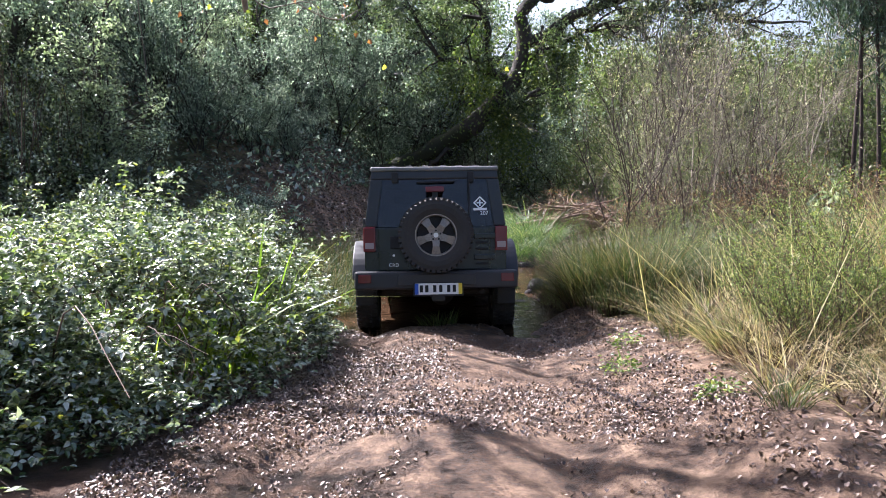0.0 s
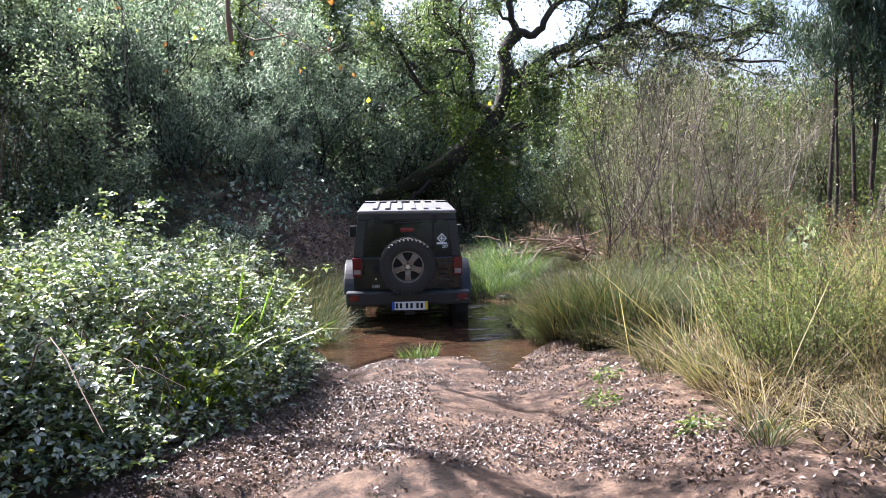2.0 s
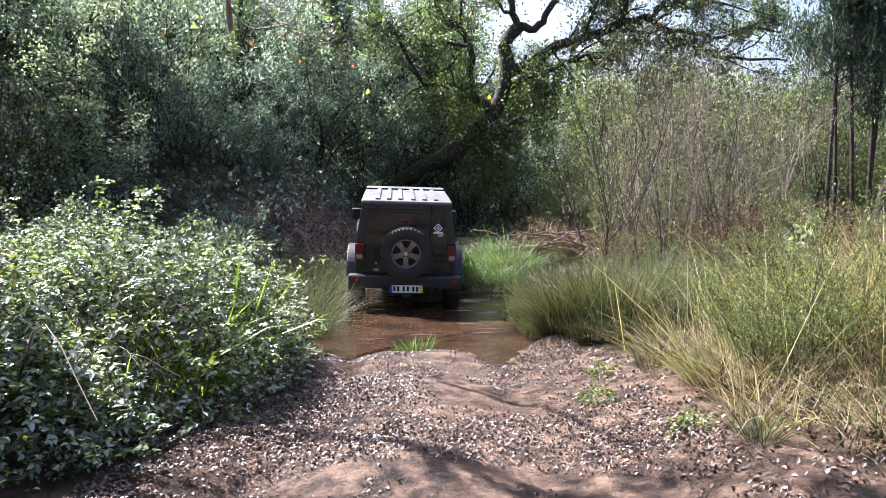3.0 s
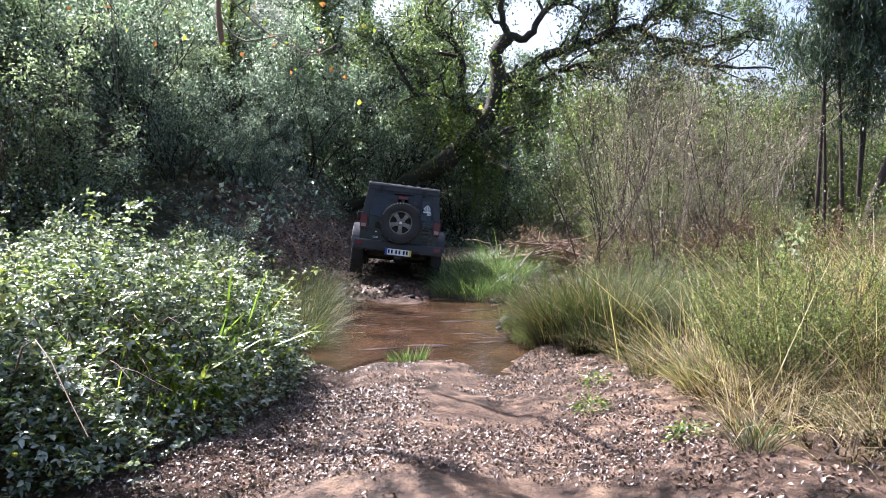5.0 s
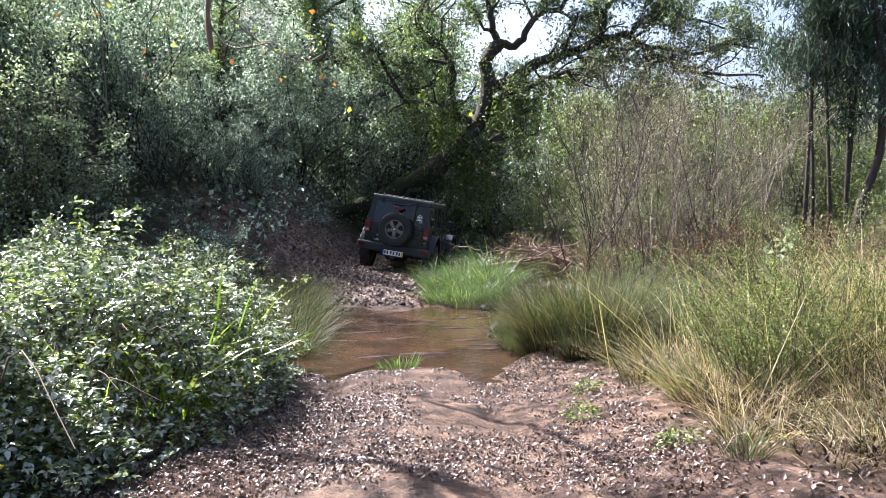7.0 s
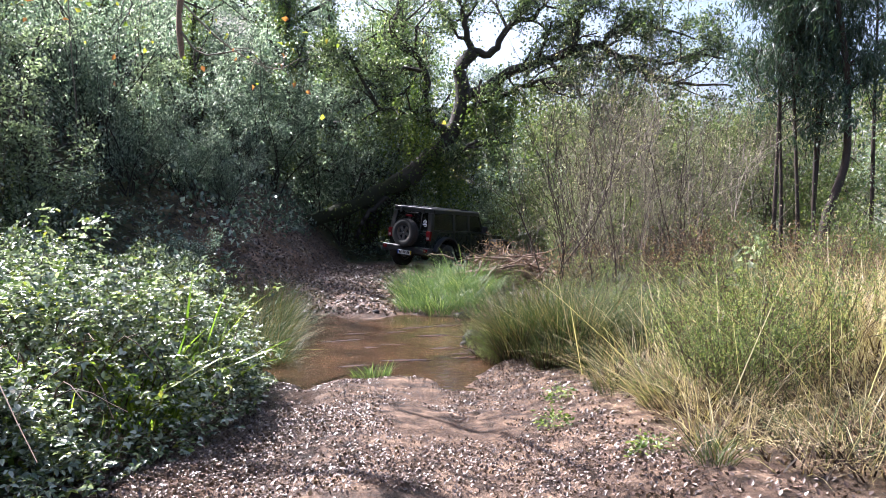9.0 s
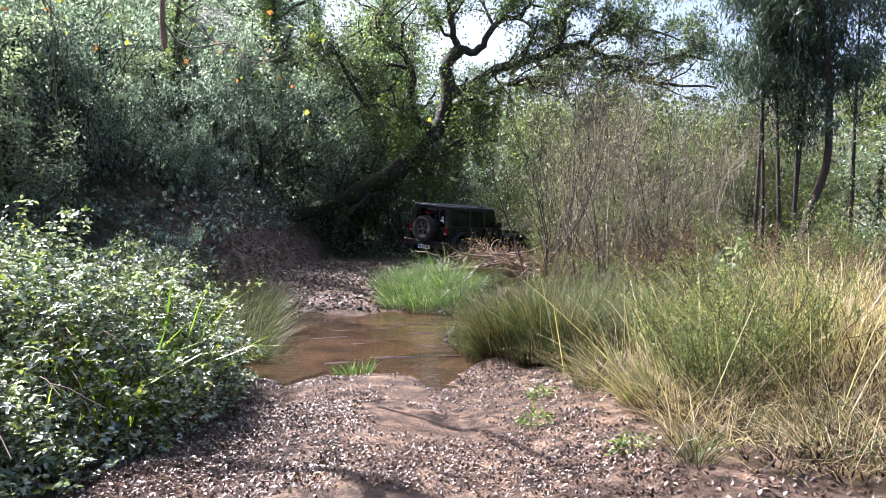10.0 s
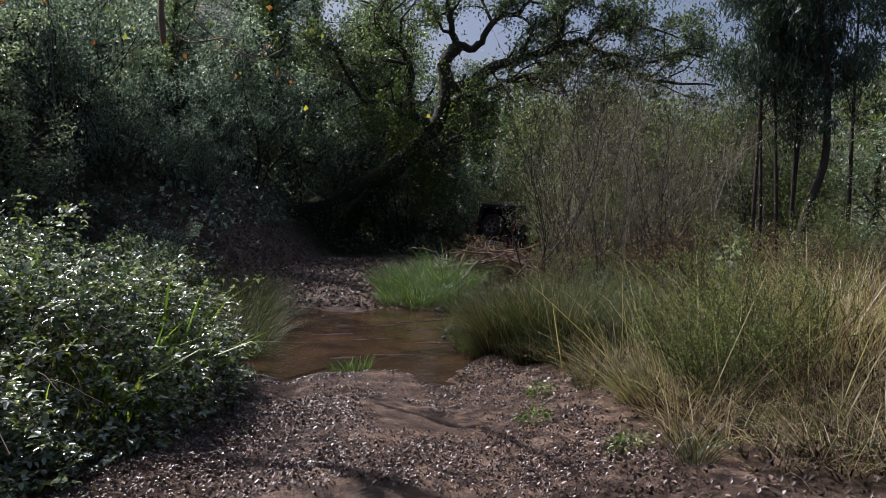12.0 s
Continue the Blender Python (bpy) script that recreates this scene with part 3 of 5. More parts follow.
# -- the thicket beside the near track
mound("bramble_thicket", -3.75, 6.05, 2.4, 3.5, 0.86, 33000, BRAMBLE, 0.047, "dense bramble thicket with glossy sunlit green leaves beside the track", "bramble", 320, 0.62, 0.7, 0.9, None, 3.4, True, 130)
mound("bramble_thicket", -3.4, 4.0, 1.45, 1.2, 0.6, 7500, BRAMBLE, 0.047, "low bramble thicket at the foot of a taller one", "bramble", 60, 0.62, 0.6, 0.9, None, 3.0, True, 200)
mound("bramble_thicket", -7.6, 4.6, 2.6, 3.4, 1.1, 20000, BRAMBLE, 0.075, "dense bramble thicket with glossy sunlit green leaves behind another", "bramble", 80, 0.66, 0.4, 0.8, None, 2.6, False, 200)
mound("bramble_thicket", -5.2, 10.6, 2.6, 2.3, 1.4, 30000, BRAMBLE, 0.068, "bramble thicket with many bare russet canes", "bramble", 240, 0.64, 0.6, 0.8, None, 2.6, False, 140)
mound("bramble_thicket", -8.6, 12.5, 2.6, 2.6, 2.0, 30000, BRAMBLE, 0.074, "tall dark bramble thicket under the trees", "bramble", 120, 0.64, 0.5, 0.8, None, 2.6, False, 200)
mound("bramble_thicket", -4.3, 12.7, 1.5, 1.3, 1.0, 14000, BRAMBLE, 0.062, "low bramble thicket with dry russet canes beside tall grass", "bramble", 200, 0.6, 0.5, 0.8, None, 2.6, False, 200)
for cx, cy, h, n in ((-2.1, 5.6, 1.45, 60), (-1.95, 5.9, 1.3, 46), (-3.5, 6.6, 1.45, 26), (-4.1, 7.0, 1.5, 20), (-2.6, 7.6, 1.3, 30), (-2.5, 4.2, 1.05, 8), (-3.1, 3.9, 1.2, 8), (-4.7, 6.6, 1.4, 18), (-2.25, 8.1, 1.1, 40), (-3.0, 5.3, 1.35, 26), (-3.7, 5.0, 1.4, 24), (-4.3, 5.7, 1.45, 22), (-2.7, 6.6, 1.35, 30), (-2.2, 4.7, 1.1, 14)):
    tussock("reed_tuft", cx, cy, 0.22, h * 0.86, n, REED, "bright green reed blades rising through the brambles", "reeds", 0.011, 0.5, 0.8, "reeds in the brambles")

# -- grasses along the ford and track
for cx, cy, r, h, n in ((-1.95, 9.4, 0.3, 0.7, 600), (-2.2, 10.3, 0.42, 0.9, 900), (-2.25, 11.4, 0.4, 0.95, 800), (-2.5, 12.6, 0.45, 1.0, 800), (-2.75, 9.7, 0.4, 1.0, 640), (-2.9, 11.2, 0.4, 1.1, 600)):
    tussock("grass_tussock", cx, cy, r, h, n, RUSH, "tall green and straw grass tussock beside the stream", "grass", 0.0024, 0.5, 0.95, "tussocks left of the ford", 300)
tussock("grass_tuft", -0.42, 8.35, 0.2, 0.24, 170, GRASS, "small green grass tuft on the ridge of the track", "grass", 0.004, 0.6, 0.5)
for cx, cy, r, h, n in ((1.42, 8.7, 0.30, 1.05, 620), (1.95, 8.35, 0.34, 1.2, 760), (1.75, 9.3, 0.32, 1.3, 620), (2.45, 8.8, 0.34, 1.1, 560), (2.3, 9.9, 0.36, 1.3, 520), (1.25, 9.6, 0.26, 0.8, 300), (2.9, 8.0, 0.32, 0.95, 460), (1.62, 7.9, 0.2, 0.55, 200)):
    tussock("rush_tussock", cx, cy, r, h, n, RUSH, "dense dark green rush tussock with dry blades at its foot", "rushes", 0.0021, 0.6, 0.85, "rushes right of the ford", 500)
for cx, cy, r, h, n in ((2.1, 5.6, 0.16, 0.62, 260), (2.42, 4.9, 0.3, 0.46, 150), (2.27, 4.3, 0.25, 0.36, 110), (2.72, 6.2, 0.3, 0.60, 170), (2.82, 4.3, 0.3, 0.5, 150), (1.97, 6.5, 0.2, 0.42, 130), (3.17, 5.2, 0.35, 0.6, 170),
                        (3.32, 4.3, 0.3, 0.5, 150), (2.2, 3.7, 0.22, 0.26, 70), (2.57, 3.6, 0.25, 0.36, 110), (3.02, 3.5, 0.3, 0.4, 130), (3.72, 4.7, 0.35, 0.66, 170), (2.32, 7.0, 0.22, 0.55, 170), (4.02, 5.4, 0.35, 0.70, 170)):
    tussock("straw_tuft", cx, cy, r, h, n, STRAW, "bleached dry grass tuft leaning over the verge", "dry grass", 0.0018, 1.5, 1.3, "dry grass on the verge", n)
for cx, cy, r, h, n in ((1.95, 4.2, 0.22, 0.42, 80), (2.05, 4.7, 0.22, 0.46, 90), (2.15, 5.2, 0.2, 0.5, 90)):
    tussock("straw_tuft", cx, cy, r, h, n, STRAW, "loose fan of bleached straw at the edge of the bank", "dry grass", 0.002, 1.0, 1.2, "straw fans on the bank")
for cx, cy, h, n in ((2.3, 5.0, 1.15, 14), (2.7, 5.5, 1.35, 16), (3.2, 4.8, 1.3, 16), (2.5, 6.3, 1.2, 14), (3.5, 5.8, 1.5, 18), (2.0, 7.3, 1.1, 14)):
    tussock("long_stalk", cx, cy, 0.3, h, n, STRAW, "long single grass stalks arching over the verge", "dry grass", 0.0026, 1.3, 0.5, "arching stalks on the verge")
for cx, cy, r, h, n in ((2.15, 5.1, 0.25, 0.3, 110), (2.6, 5.2, 0.3, 0.34, 130), (2.9, 4.0, 0.3, 0.3, 110), (3.3, 4.8, 0.3, 0.4, 120), (2.4, 6.0, 0.25, 0.36, 110)):
    tussock("withered_tuft", cx, cy, r, h, n, RUSSET, "withered brown tuft matted down on the verge", "dry grass", 0.003, 1.7, 1.2, "withered tufts on the verge", 200)
for cx, cy, r, h, n in ((2.3, 5.4, 0.4, 0.4, 160), (2.75, 4.7, 0.4, 0.4, 160), (3.2, 5.6, 0.4, 0.5, 160), (1.95, 6.3, 0.3, 0.4, 130), (2.0, 7.4, 0.3, 0.6, 160), (2.55, 3.9, 0.35, 0.35, 130), (1.72, 3.75, 0.12, 0.26, 60), (1.85, 4.15, 0.14, 0.2, 50)):
    tussock("grass_tuft", cx, cy, r, h, n, RUSH, "dull green grass tuft among dry straw", "grass", 0.0021, 0.9, 0.9, "green tufts on the verge")
for cx, cy, r, h, n in ((3.0, 5.5, 0.35, 0.95, 40), (3.5, 5.3, 0.35, 1.1, 50), (2.55, 7.3, 0.35, 1.0, 70), (4.0, 5.4, 0.35, 1.2, 60), (2.1, 9.2, 0.5, 1.2, 60), (1.7, 8.2, 0.4, 0.95, 50), (3.8, 6.3, 0.3, 1.1, 160), (4.15, 5.9, 0.3, 1.2, 180), (3.95, 6.9, 0.35, 1.3, 160), (3.7, 7.1, 0.3, 1.45, 200), (4.2, 6.7, 0.35, 1.5, 240), (4.6, 5.9, 0.35, 1.4, 220), (4.4, 6.4, 0.3, 1.5, 200), (4.8, 7.4, 0.35, 1.7, 220), (3.6, 7.6, 0.3, 1.4, 160), (4.2, 8.1, 0.35, 1.5, 220), (5.4, 6.9, 0.35, 1.65, 220)):
    tussock("tall_dry_grass", cx, cy, r, h, n, STRAW, "tall straw-coloured grass with feathery tops", "dry grass", 0.0022, 0.75, 0.7, "tall dry grass", n // 2)
for cx, cy in ((1.12, 5.4), (1.35, 6.3), (1.5, 4.2)):
    mound("green_weed", cx, cy, 0.15, 0.17, 0.11, 170, BROOM, 0.036, "low bright green weed on the earth verge", "weed", 0, 0.6, 0.2, 0.5)
for cx, cy, r, h, n in ((0.15, 13.9, 0.35, 0.4, 420), (0.65, 13.6, 0.4, 0.45, 520), (1.15, 13.5, 0.35, 0.4, 360), (0.2, 14.7, 0.4, 0.55, 560), (0.75, 14.5, 0.45, 0.6, 620), (1.3, 14.3, 0.4, 0.6, 460),
                        (0.15, 15.7, 0.4, 0.6, 420), (0.75, 15.6, 0.45, 0.7, 460), (1.3, 15.1, 0.25, 1.05, 160), (0.5, 16.8, 0.45, 0.6, 360), (0.45, 17.8, 0.4, 0.5, 260), (1.2, 17.0, 0.5, 0.6, 300)):
    tussock("grass_tussock", cx, cy, r, h, n, GRASS, "fresh bright green grass tussock past the ford", "grass", 0.0045, 0.85, 0.9, "fresh grass past the ford")

# -- shrubs of the verge and the meadow
broom = shrub("broom_bush", 1.35, 0.8, 34, 0.005, 11000, BROOM, 0.025, CANE, "wispy light green broom bush in the sun", "shrub", 0.022, 0.42, -0.3, (4, 3), 0.6, 3, flat=0.5, bend=0.14, rise=0.2, spray=0.6)
plant_at(broom, [(2.55, 5.2, 0, 0.78), (3.05, 5.5, 80, 0.85), (2.6, 6.2, 200, 0.7), (3.5, 7.1, 200, 0.85), (2.2, 11.0, 40, 0.8), (2.8, 11.4, 130, 0.8), (3.5, 11.1, 300, 0.75), (4.9, 9.6, 240, 0.8), (4.9, 5.2, 60, 1.0), (6.4, 10.6, 100, 0.9),
                 (1.15, 9.05, 15, 0.5), (1.95, 5.55, 70, 0.3), (3.0, 9.4, 250, 0.75), (4.4, 11.8, 10, 0.8)])
grey = shrub("bare_shrub", 4.2, 1.9, 9, 0.026, 1900, GREYLEAF, 0.052, TWIG, "leafless grey shrub with many thin upright stems", "shrub", 0.16, 0.5, 0.0, (7, 5), 0.42, 3, rise=0.08, thin=0.0042, spray=1.0, bend=0.34, foot=0.5)
plant_at(grey, [(5.2, 18.4, 0, 1.0), (6.0, 19.5, 70, 1.1), (8.0, 19.0, 150, 1.05), (6.6, 22.3, 210, 1.2), (7.4, 23.0, 20, 1.3), (9.8, 22.0, 110, 1.25), (12.2, 23.0, 260, 1.3), (4.3, 16.4, 300, 0.65),
                (8.8, 28.0, 310, 1.3), (14.5, 27.0, 190, 1.4), (6.2, 16.8, 180, 0.7)])
sapling = shrub("bare_sapling", 4.4, 1.5, 5, 0.017, 600, GREYLEAF, 0.06, EUCBARK, "bare grey sapling with a few withered leaves", "tree", 0.1, 0.5, 0.0, (9, 4), 0.35, 5, rise=0.18, thin=0.004, spray=0.8, bend=0.25, foot=0.12)
plant_at(sapling, [(2.95, 14.8, 0, 0.95), (4.3, 17.2, 130, 1.1), (6.9, 17.8, 250, 1.15), (3.7, 13.2, 60, 0.7)])
thorn = shrub("dry_thicket", 1.5, 1.4, 34, 0.010, 1000, RUSSET, 0.06, CANE, "tangle of dry brown stems with a few withered leaves", "shrub", 0.1, 0.5, 0.1, (4, 3), 0.8, 3, thin=0.005)
plant_at(thorn, [(5.4, 15.4, 0, 1.0), (6.8, 15.4, 90, 1.05), (8.2, 15.2, 200, 1.2), (3.6, 14.8, 280, 0.85), (9.8, 14.5, 30, 1.2), (2.3, 16.2, 150, 0.9), (7.2, 12.4, 70, 0.9), (-4.3, 8.9, 60, 0.7), (-5.7, 9.0, 140, 0.8), (-7.2, 9.2, 260, 0.85), (-3.4, 9.6, 20, 0.6)])
laurel = shrub("evergreen_bush", 4.6, 2.2, 13, 0.03, 7000, EVERGREEN, 0.115, BARK, "dense dark evergreen bush with glossy leaves", "shrub", 0.15, 0.5, 0.1, (4, 3), 0.55, 3, 0.75)
plant_at(laurel, [(-4.9, 16.4, 0, 0.4), (-5.8, 15.6, 60, 0.55), (-5.6, 18.8, 130, 0.5), (-7.0, 16.6, 200, 0.75), (-8.8, 15.2, 270, 0.7), (-6.6, 19.8, 20, 0.8), (-8.4, 18.6, 80, 0.85), (-10.4, 17.0, 160, 0.8),
                  (-5.6, 22.4, 310, 0.7), (-7.4, 23.0, 240, 0.95), (-9.8, 21.4, 100, 0.95), (-4.6, 25.2, 80, 1.0), (-2.8, 29.4, 160, 1.1), (-6.5, 27.0, 310, 1.1), (-9.5, 26.0, 15, 1.1),
                  (0.8, 31.0, 100, 1.1), (3.4, 30.2, 220, 1.0), (-11.0, 13.4, 33, 0.7), (-4.4, 13.9, 10, 0.36), (-6.8, 13.4, 100, 0.5), (-4.3, 17.6, 200, 0.36), (15.5, 19.5, 10, 1.3), (14.2, 16.5, 140, 0.8)])
scrub = shrub("green_scrub", 2.2, 1.2, 14, 0.014, 6500, FARLEAF, 0.07, TWIG, "sunlit dull green scrub bush of the meadow", "shrub", 0.14, 0.5, 0.0, (5, 4), 0.6, 3)
plant_at(scrub, [(6.2, 20.8, 0, 1.0), (11.8, 20.6, 160, 1.3), (7.0, 25.4, 240, 1.5), (10.4, 25.0, 300, 1.5), (4.4, 26.9, 30, 1.2), (13.4, 24.0, 110, 1.5), (9.4, 31.0, 200, 2.0), (13.0, 31.0, 20, 2.1), (6.0, 32.0, 270, 2.0),
                 (17.0, 29.0, 140, 2.0), (12.6, 14.8, 100, 0.8), (5.2, 22.6, 60, 1.0), (8.6, 20.6, 250, 0.9), (8.0, 17.2, 20, 0.6), (10.8, 16.8, 130, 0.75), (4.6, 19.8, 290, 0.7)])
# added trees whose pale leaves put sunlit specks before the dark hill
pale = tree("pale_tree", 6.6, 0.09, 1.9, 15, 4200, HAZEL, 0.085, BARK, "slender tree added to brighten the slope, leaves coloured pale as if sunlit", "tree", (4, 3), 0, 0.1, 0.25, 0.15, 0.55, 0.12)
plant_at(pale, [(-6.9, 13.2, 0, 0.8), (-9.3, 14.2, 70, 0.95), (-5.9, 16.6, 150, 0.75), (-8.3, 16.8, 230, 0.8), (-11.4, 15.6, 300, 0.9), (-10.2, 12.4, 20, 0.9), (-7.8, 22.4, 190, 0.9)])
ivied = tree("ivy_tree", 8.4, 0.24, 2.6, 20, 7500, EVERGREEN, 0.11, BARK, "tall woodland tree clothed in ivy", "tree", (4, 3), 5000, 0.08, 0.2, 0.1)
plant_at(ivied, [(-5.65, 19.0, 0, 0.62), (-8.2, 21.2, 170, 0.72), (-6.2, 25.4, 260, 0.95), (-10.6, 18.8, 30, 0.68), (-5.0, 29.0, 110, 1.1), (-9.5, 27.5, 200, 1.1), (-0.8, 33.0, 300, 1.1), (2.2, 33.5, 20, 1.15), (5.0, 36.5, 250, 1.2), (-3.6, 36.0, 140, 1.35), (-6.6, 33.5, 70, 1.3), (1.0, 39.5, 190, 1.4), (-1.8, 31.5, 45, 1.5), (-4.4, 33.0, 220, 1.6), (-8.0, 30.0, 310, 1.1), (-1.0, 36.5, 95, 1.75)])
far = tree("woodland_tree", 8.5, 0.2, 3.2, 16, 6000, FARLEAF, 0.21, BARK, "pale green tree across the meadow, or an unseen one added behind the camera", "tree", (3, 2), 0, 0.08, 0.2, 0.0, 0.55, 0.4)
# the last six stand unseen behind and beside the camera, added to block skylight
plant_at(far, [(8, 40, 0, 1.1), (13, 38, 50, 1.05), (18, 36, 120, 1.05), (23, 34, 200, 1.05), (10.5, 37, 90, 0.9), (15.5, 35, 30, 0.9), (28, 31, 280, 1.0), (5, 44, 30, 1.1), (16, 46, 80, 1.0), (24, 44, 150, 1.0), (33, 38, 240, 1.1), (10, 52, 190, 1.1), (0, 46, 70, 1.2), (26, 24, 20, 0.95),
               (-7, -9, 40, 1.0), (-1, -13, 120, 1.1), (6, -10, 200, 1.0), (12, -5, 300, 1.0), (-13, -3, 70, 1.1), (16, 5, 10, 0.9)])


def gum_tree():
    """A slender gum tree whose long leaves hang in curtains."""
    top = new("gum_tree")
    pts, rad = branch_from((0, 0, -0.2), (0.0, 0.0, 1), 10.5, 0.062, 12, 0.012, 0.05)
    limbs = []
    for _ in range(34):
        k = rng.uniform(0.46, 1.0)
        j = min(int(k * 12), 11)
        a = rng.uniform(0, 2 * np.pi)
        limbs.append(branch_from(pts[j], (math.cos(a), math.sin(a), 0.7), 1.5 * rng.uniform(0.5, 1.2), 0.02, 6, 0.2, -0.08))
    every, last = split_up(limbs, 1, (6,), 0.6, 0.2, -0.35, 0.7, 0.2)
    put("trunk", tube_mesh("trunk", [(pts, rad)], EUCBARK, 8), top)
    put("branchwork", tube_mesh("branchwork", every, EUCBARK, 4), top, kind="stuff")
    put("crown", leaf_mesh("crown", around(last, 6500, 0.14), 0.2, EUCLEAF, 0.17, 1.6, 0.1, 0.03), top)
    return tagged(top, "slender gum tree with dark trunk and hanging grey-green leaves", "tree", "gum trees at the meadow's edge")


plant_at(gum_tree(), [(9.69, 19.0, 0, 1.0), (10.05, 19.3, 80, 0.9), (10.37, 19.0, 160, 1.0), (10.79, 19.0, 240, 1.0), (11.0, 19.4, 300, 0.95), (12.6, 19.4, 30, 1.05)], 0.0)


def old_oak():
    """The leaning evergreen oak over the track: mossy foot, forked trunk, long arching limb, ivy curtain."""
    top = new("leaning_oak")
    foot = [(-4.6, 27.0, 0.9), (-3.8, 27.0, 1.45), (-3.0, 27.0, 1.75), (-1.8, 27.0, 2.2), (-0.8, 27.0, 2.75), (0.0, 27.0, 3.1)]
    trunk = [(0.0, 27.0, 3.1), (0.85, 27.0, 3.9), (1.55, 27.0, 4.6), (1.95, 27.0, 5.5), (2.05, 27.0, 6.4), (1.95, 27.0, 7.1), (2.45, 27.0, 7.7)]
    put("root_flare", tube_mesh("root_flare", [(smooth_path(foot, 18), np.linspace(0.2, 0.33, 18) * (1 + 0.14 * np.sin(np.arange(18) * 1.7)))], MOSSY, 12), top, "mossy foot of the leaning trunk")
    put("trunk", tube_mesh("trunk", [(smooth_path(trunk, 22), np.linspace(0.36, 0.22, 22) * (1 + 0.07 * np.sin(np.arange(22) * 1.9)))], BARK, 12), top, "dark leaning trunk")
    rising = [([(2.4, 27.0, 7.6), (2.2, 26.8, 8.4), (2.0, 26.7, 9.3), (1.8, 26.5, 10.4)], 0.15, 0.05),
              ([(2.5, 27.0, 7.7), (3.2, 26.8, 7.7), (3.7, 26.5, 8.5), (4.7, 26.2, 8.9), (4.9, 26.0, 10.0)], 0.16, 0.05),
              ([(1.65, 27.0, 4.7), (0.8, 26.8, 5.3), (0.7, 26.5, 6.8), (0.2, 26.2, 7.6), (-0.45, 26.0, 8.1), (-0.2, 25.8, 9.0)], 0.17, 0.06),
              ([(0.8, 26.8, 5.0), (0.0, 26.5, 5.4), (-1.0, 26.1, 5.6), (-1.6, 25.8, 6.7), (-2.1, 25.5, 7.4)], 0.10, 0.04)]
    arching = [([(2.0, 27.0, 6.0), (2.85, 26.8, 6.4), (3.5, 26.5, 6.75), (4.2, 26.2, 7.05), (5.15, 26.0, 7.3), (6.1, 25.8, 7.6), (6.8, 25.5, 7.7)], 0.21, 0.13),
               ([(6.8, 25.5, 7.7), (7.2, 25.3, 7.2), (7.9, 25.1, 7.15), (8.85, 24.9, 6.9), (9.65, 24.7, 7.15), (10.8, 24.5, 7.0)], 0.10, 0.03),
               ([(6.8, 25.5, 7.7), (7.6, 25.2, 6.9), (8.9, 25.0, 6.3), (9.8, 24.8, 6.2), (11.0, 24.5, 6.1)], 0.10, 0.03),
               ([(5.85, 25.6, 7.5), (5.95, 25.5, 8.3), (6.0, 25.3, 9.1), (6.1, 25.2, 10.2)], 0.10, 0.04)]
    hanging = [([(6.8, 25.5, 7.7), (7.0, 25.3, 8.1), (7.75, 25.2, 8.25), (8.7, 25.0, 8.1), (9.8, 24.8, 7.7)], 0.08, 0.03),
               ([(7.5, 25.3, 6.95), (7.15, 25.2, 6.0), (7.1, 25.1, 4.95), (7.5, 25.1, 4.2), (8.1, 25.0, 3.1)], 0.06, 0.02),
               ([(2.05, 27.0, 5.55), (3.25, 26.8, 6.05), (4.25, 26.5, 6.4), (5.2, 26.2, 6.5), (6.2, 26.0, 6.25)], 0.13, 0.04),
               ([(0.8, 26.9, 3.7), (1.65, 26.6, 3.75), (2.3, 26.3, 4.3), (3.2, 26.0, 4.5)], 0.12, 0.04),
               ([(-1.8, 26.3, 1.0), (-1.5, 26.5, 1.7), (-0.7, 26.8, 2.5)], 0.09, 0.07)]
    limbs = [(smooth_path(p, 18) + rng.normal(size=(18, 3)) * 0.035, np.linspace(a, c, 18)) for p, a, c in rising + arching + hanging]
    for p, r in limbs:
        put("limb", tube_mesh("limb", [(p, r)], BARK, 8), top)
    every, last = split_up(limbs[:12], 3, (8, 5, 4), 0.5, 0.35, 0.02, 1.0, 0.25, 0.008)
    put("branchwork", tube_mesh("branchwork", every[12:], BARK, 4), top, kind="stuff")
    put("crown", leaf_mesh("crown", np.concatenate([around(last, 32000, 0.13), around(every[12:], 13000, 0.3)]), 0.12, OAKLEAF, 0.5, 0.15, 0.5), top, "ragged crown of small grey-green leaves")
    way = np.concatenate([smooth_path(foot, 18)[8:], smooth_path(trunk, 22)])
    hug = way[rng.integers(0, len(way), 1000)] + unit(rng.normal(size=(1000, 3))) * rng.uniform(0.28, 0.5, (1000, 1))
    put("ivy", leaf_mesh("ivy", hug, 0.10, IVYLEAF, 0.8, 0.5, 0.15), top, "ivy that hugs the leaning trunk")
    # ivy that hangs from trunk and low limbs
    drop = []
    for p, r in [limbs[2], limbs[3], limbs[10], limbs[10], limbs[11], limbs[11]]:
        c2 = np.repeat(p[rng.integers(1, 9, 60)], 26, 0) + np.repeat(rng.normal(size=(60, 3)) * 0.3, 26, 0)
        c2[:, 2] -= np.tile(np.linspace(0, 1, 26), 60) * np.repeat(rng.uniform(0.6, 2.6, 60), 26)
        drop.append(c2 + rng.normal(size=c2.shape) * 0.06)
    put("ivy", leaf_mesh("ivy", np.concatenate(drop), 0.10, IVYLEAF, 0.8, 0.6, 0.15), top, "hanging curtain of ivy")
    return tagged(top, "old leaning evergreen oak with a mossy trunk arching over the track", "tree")


old_oak()


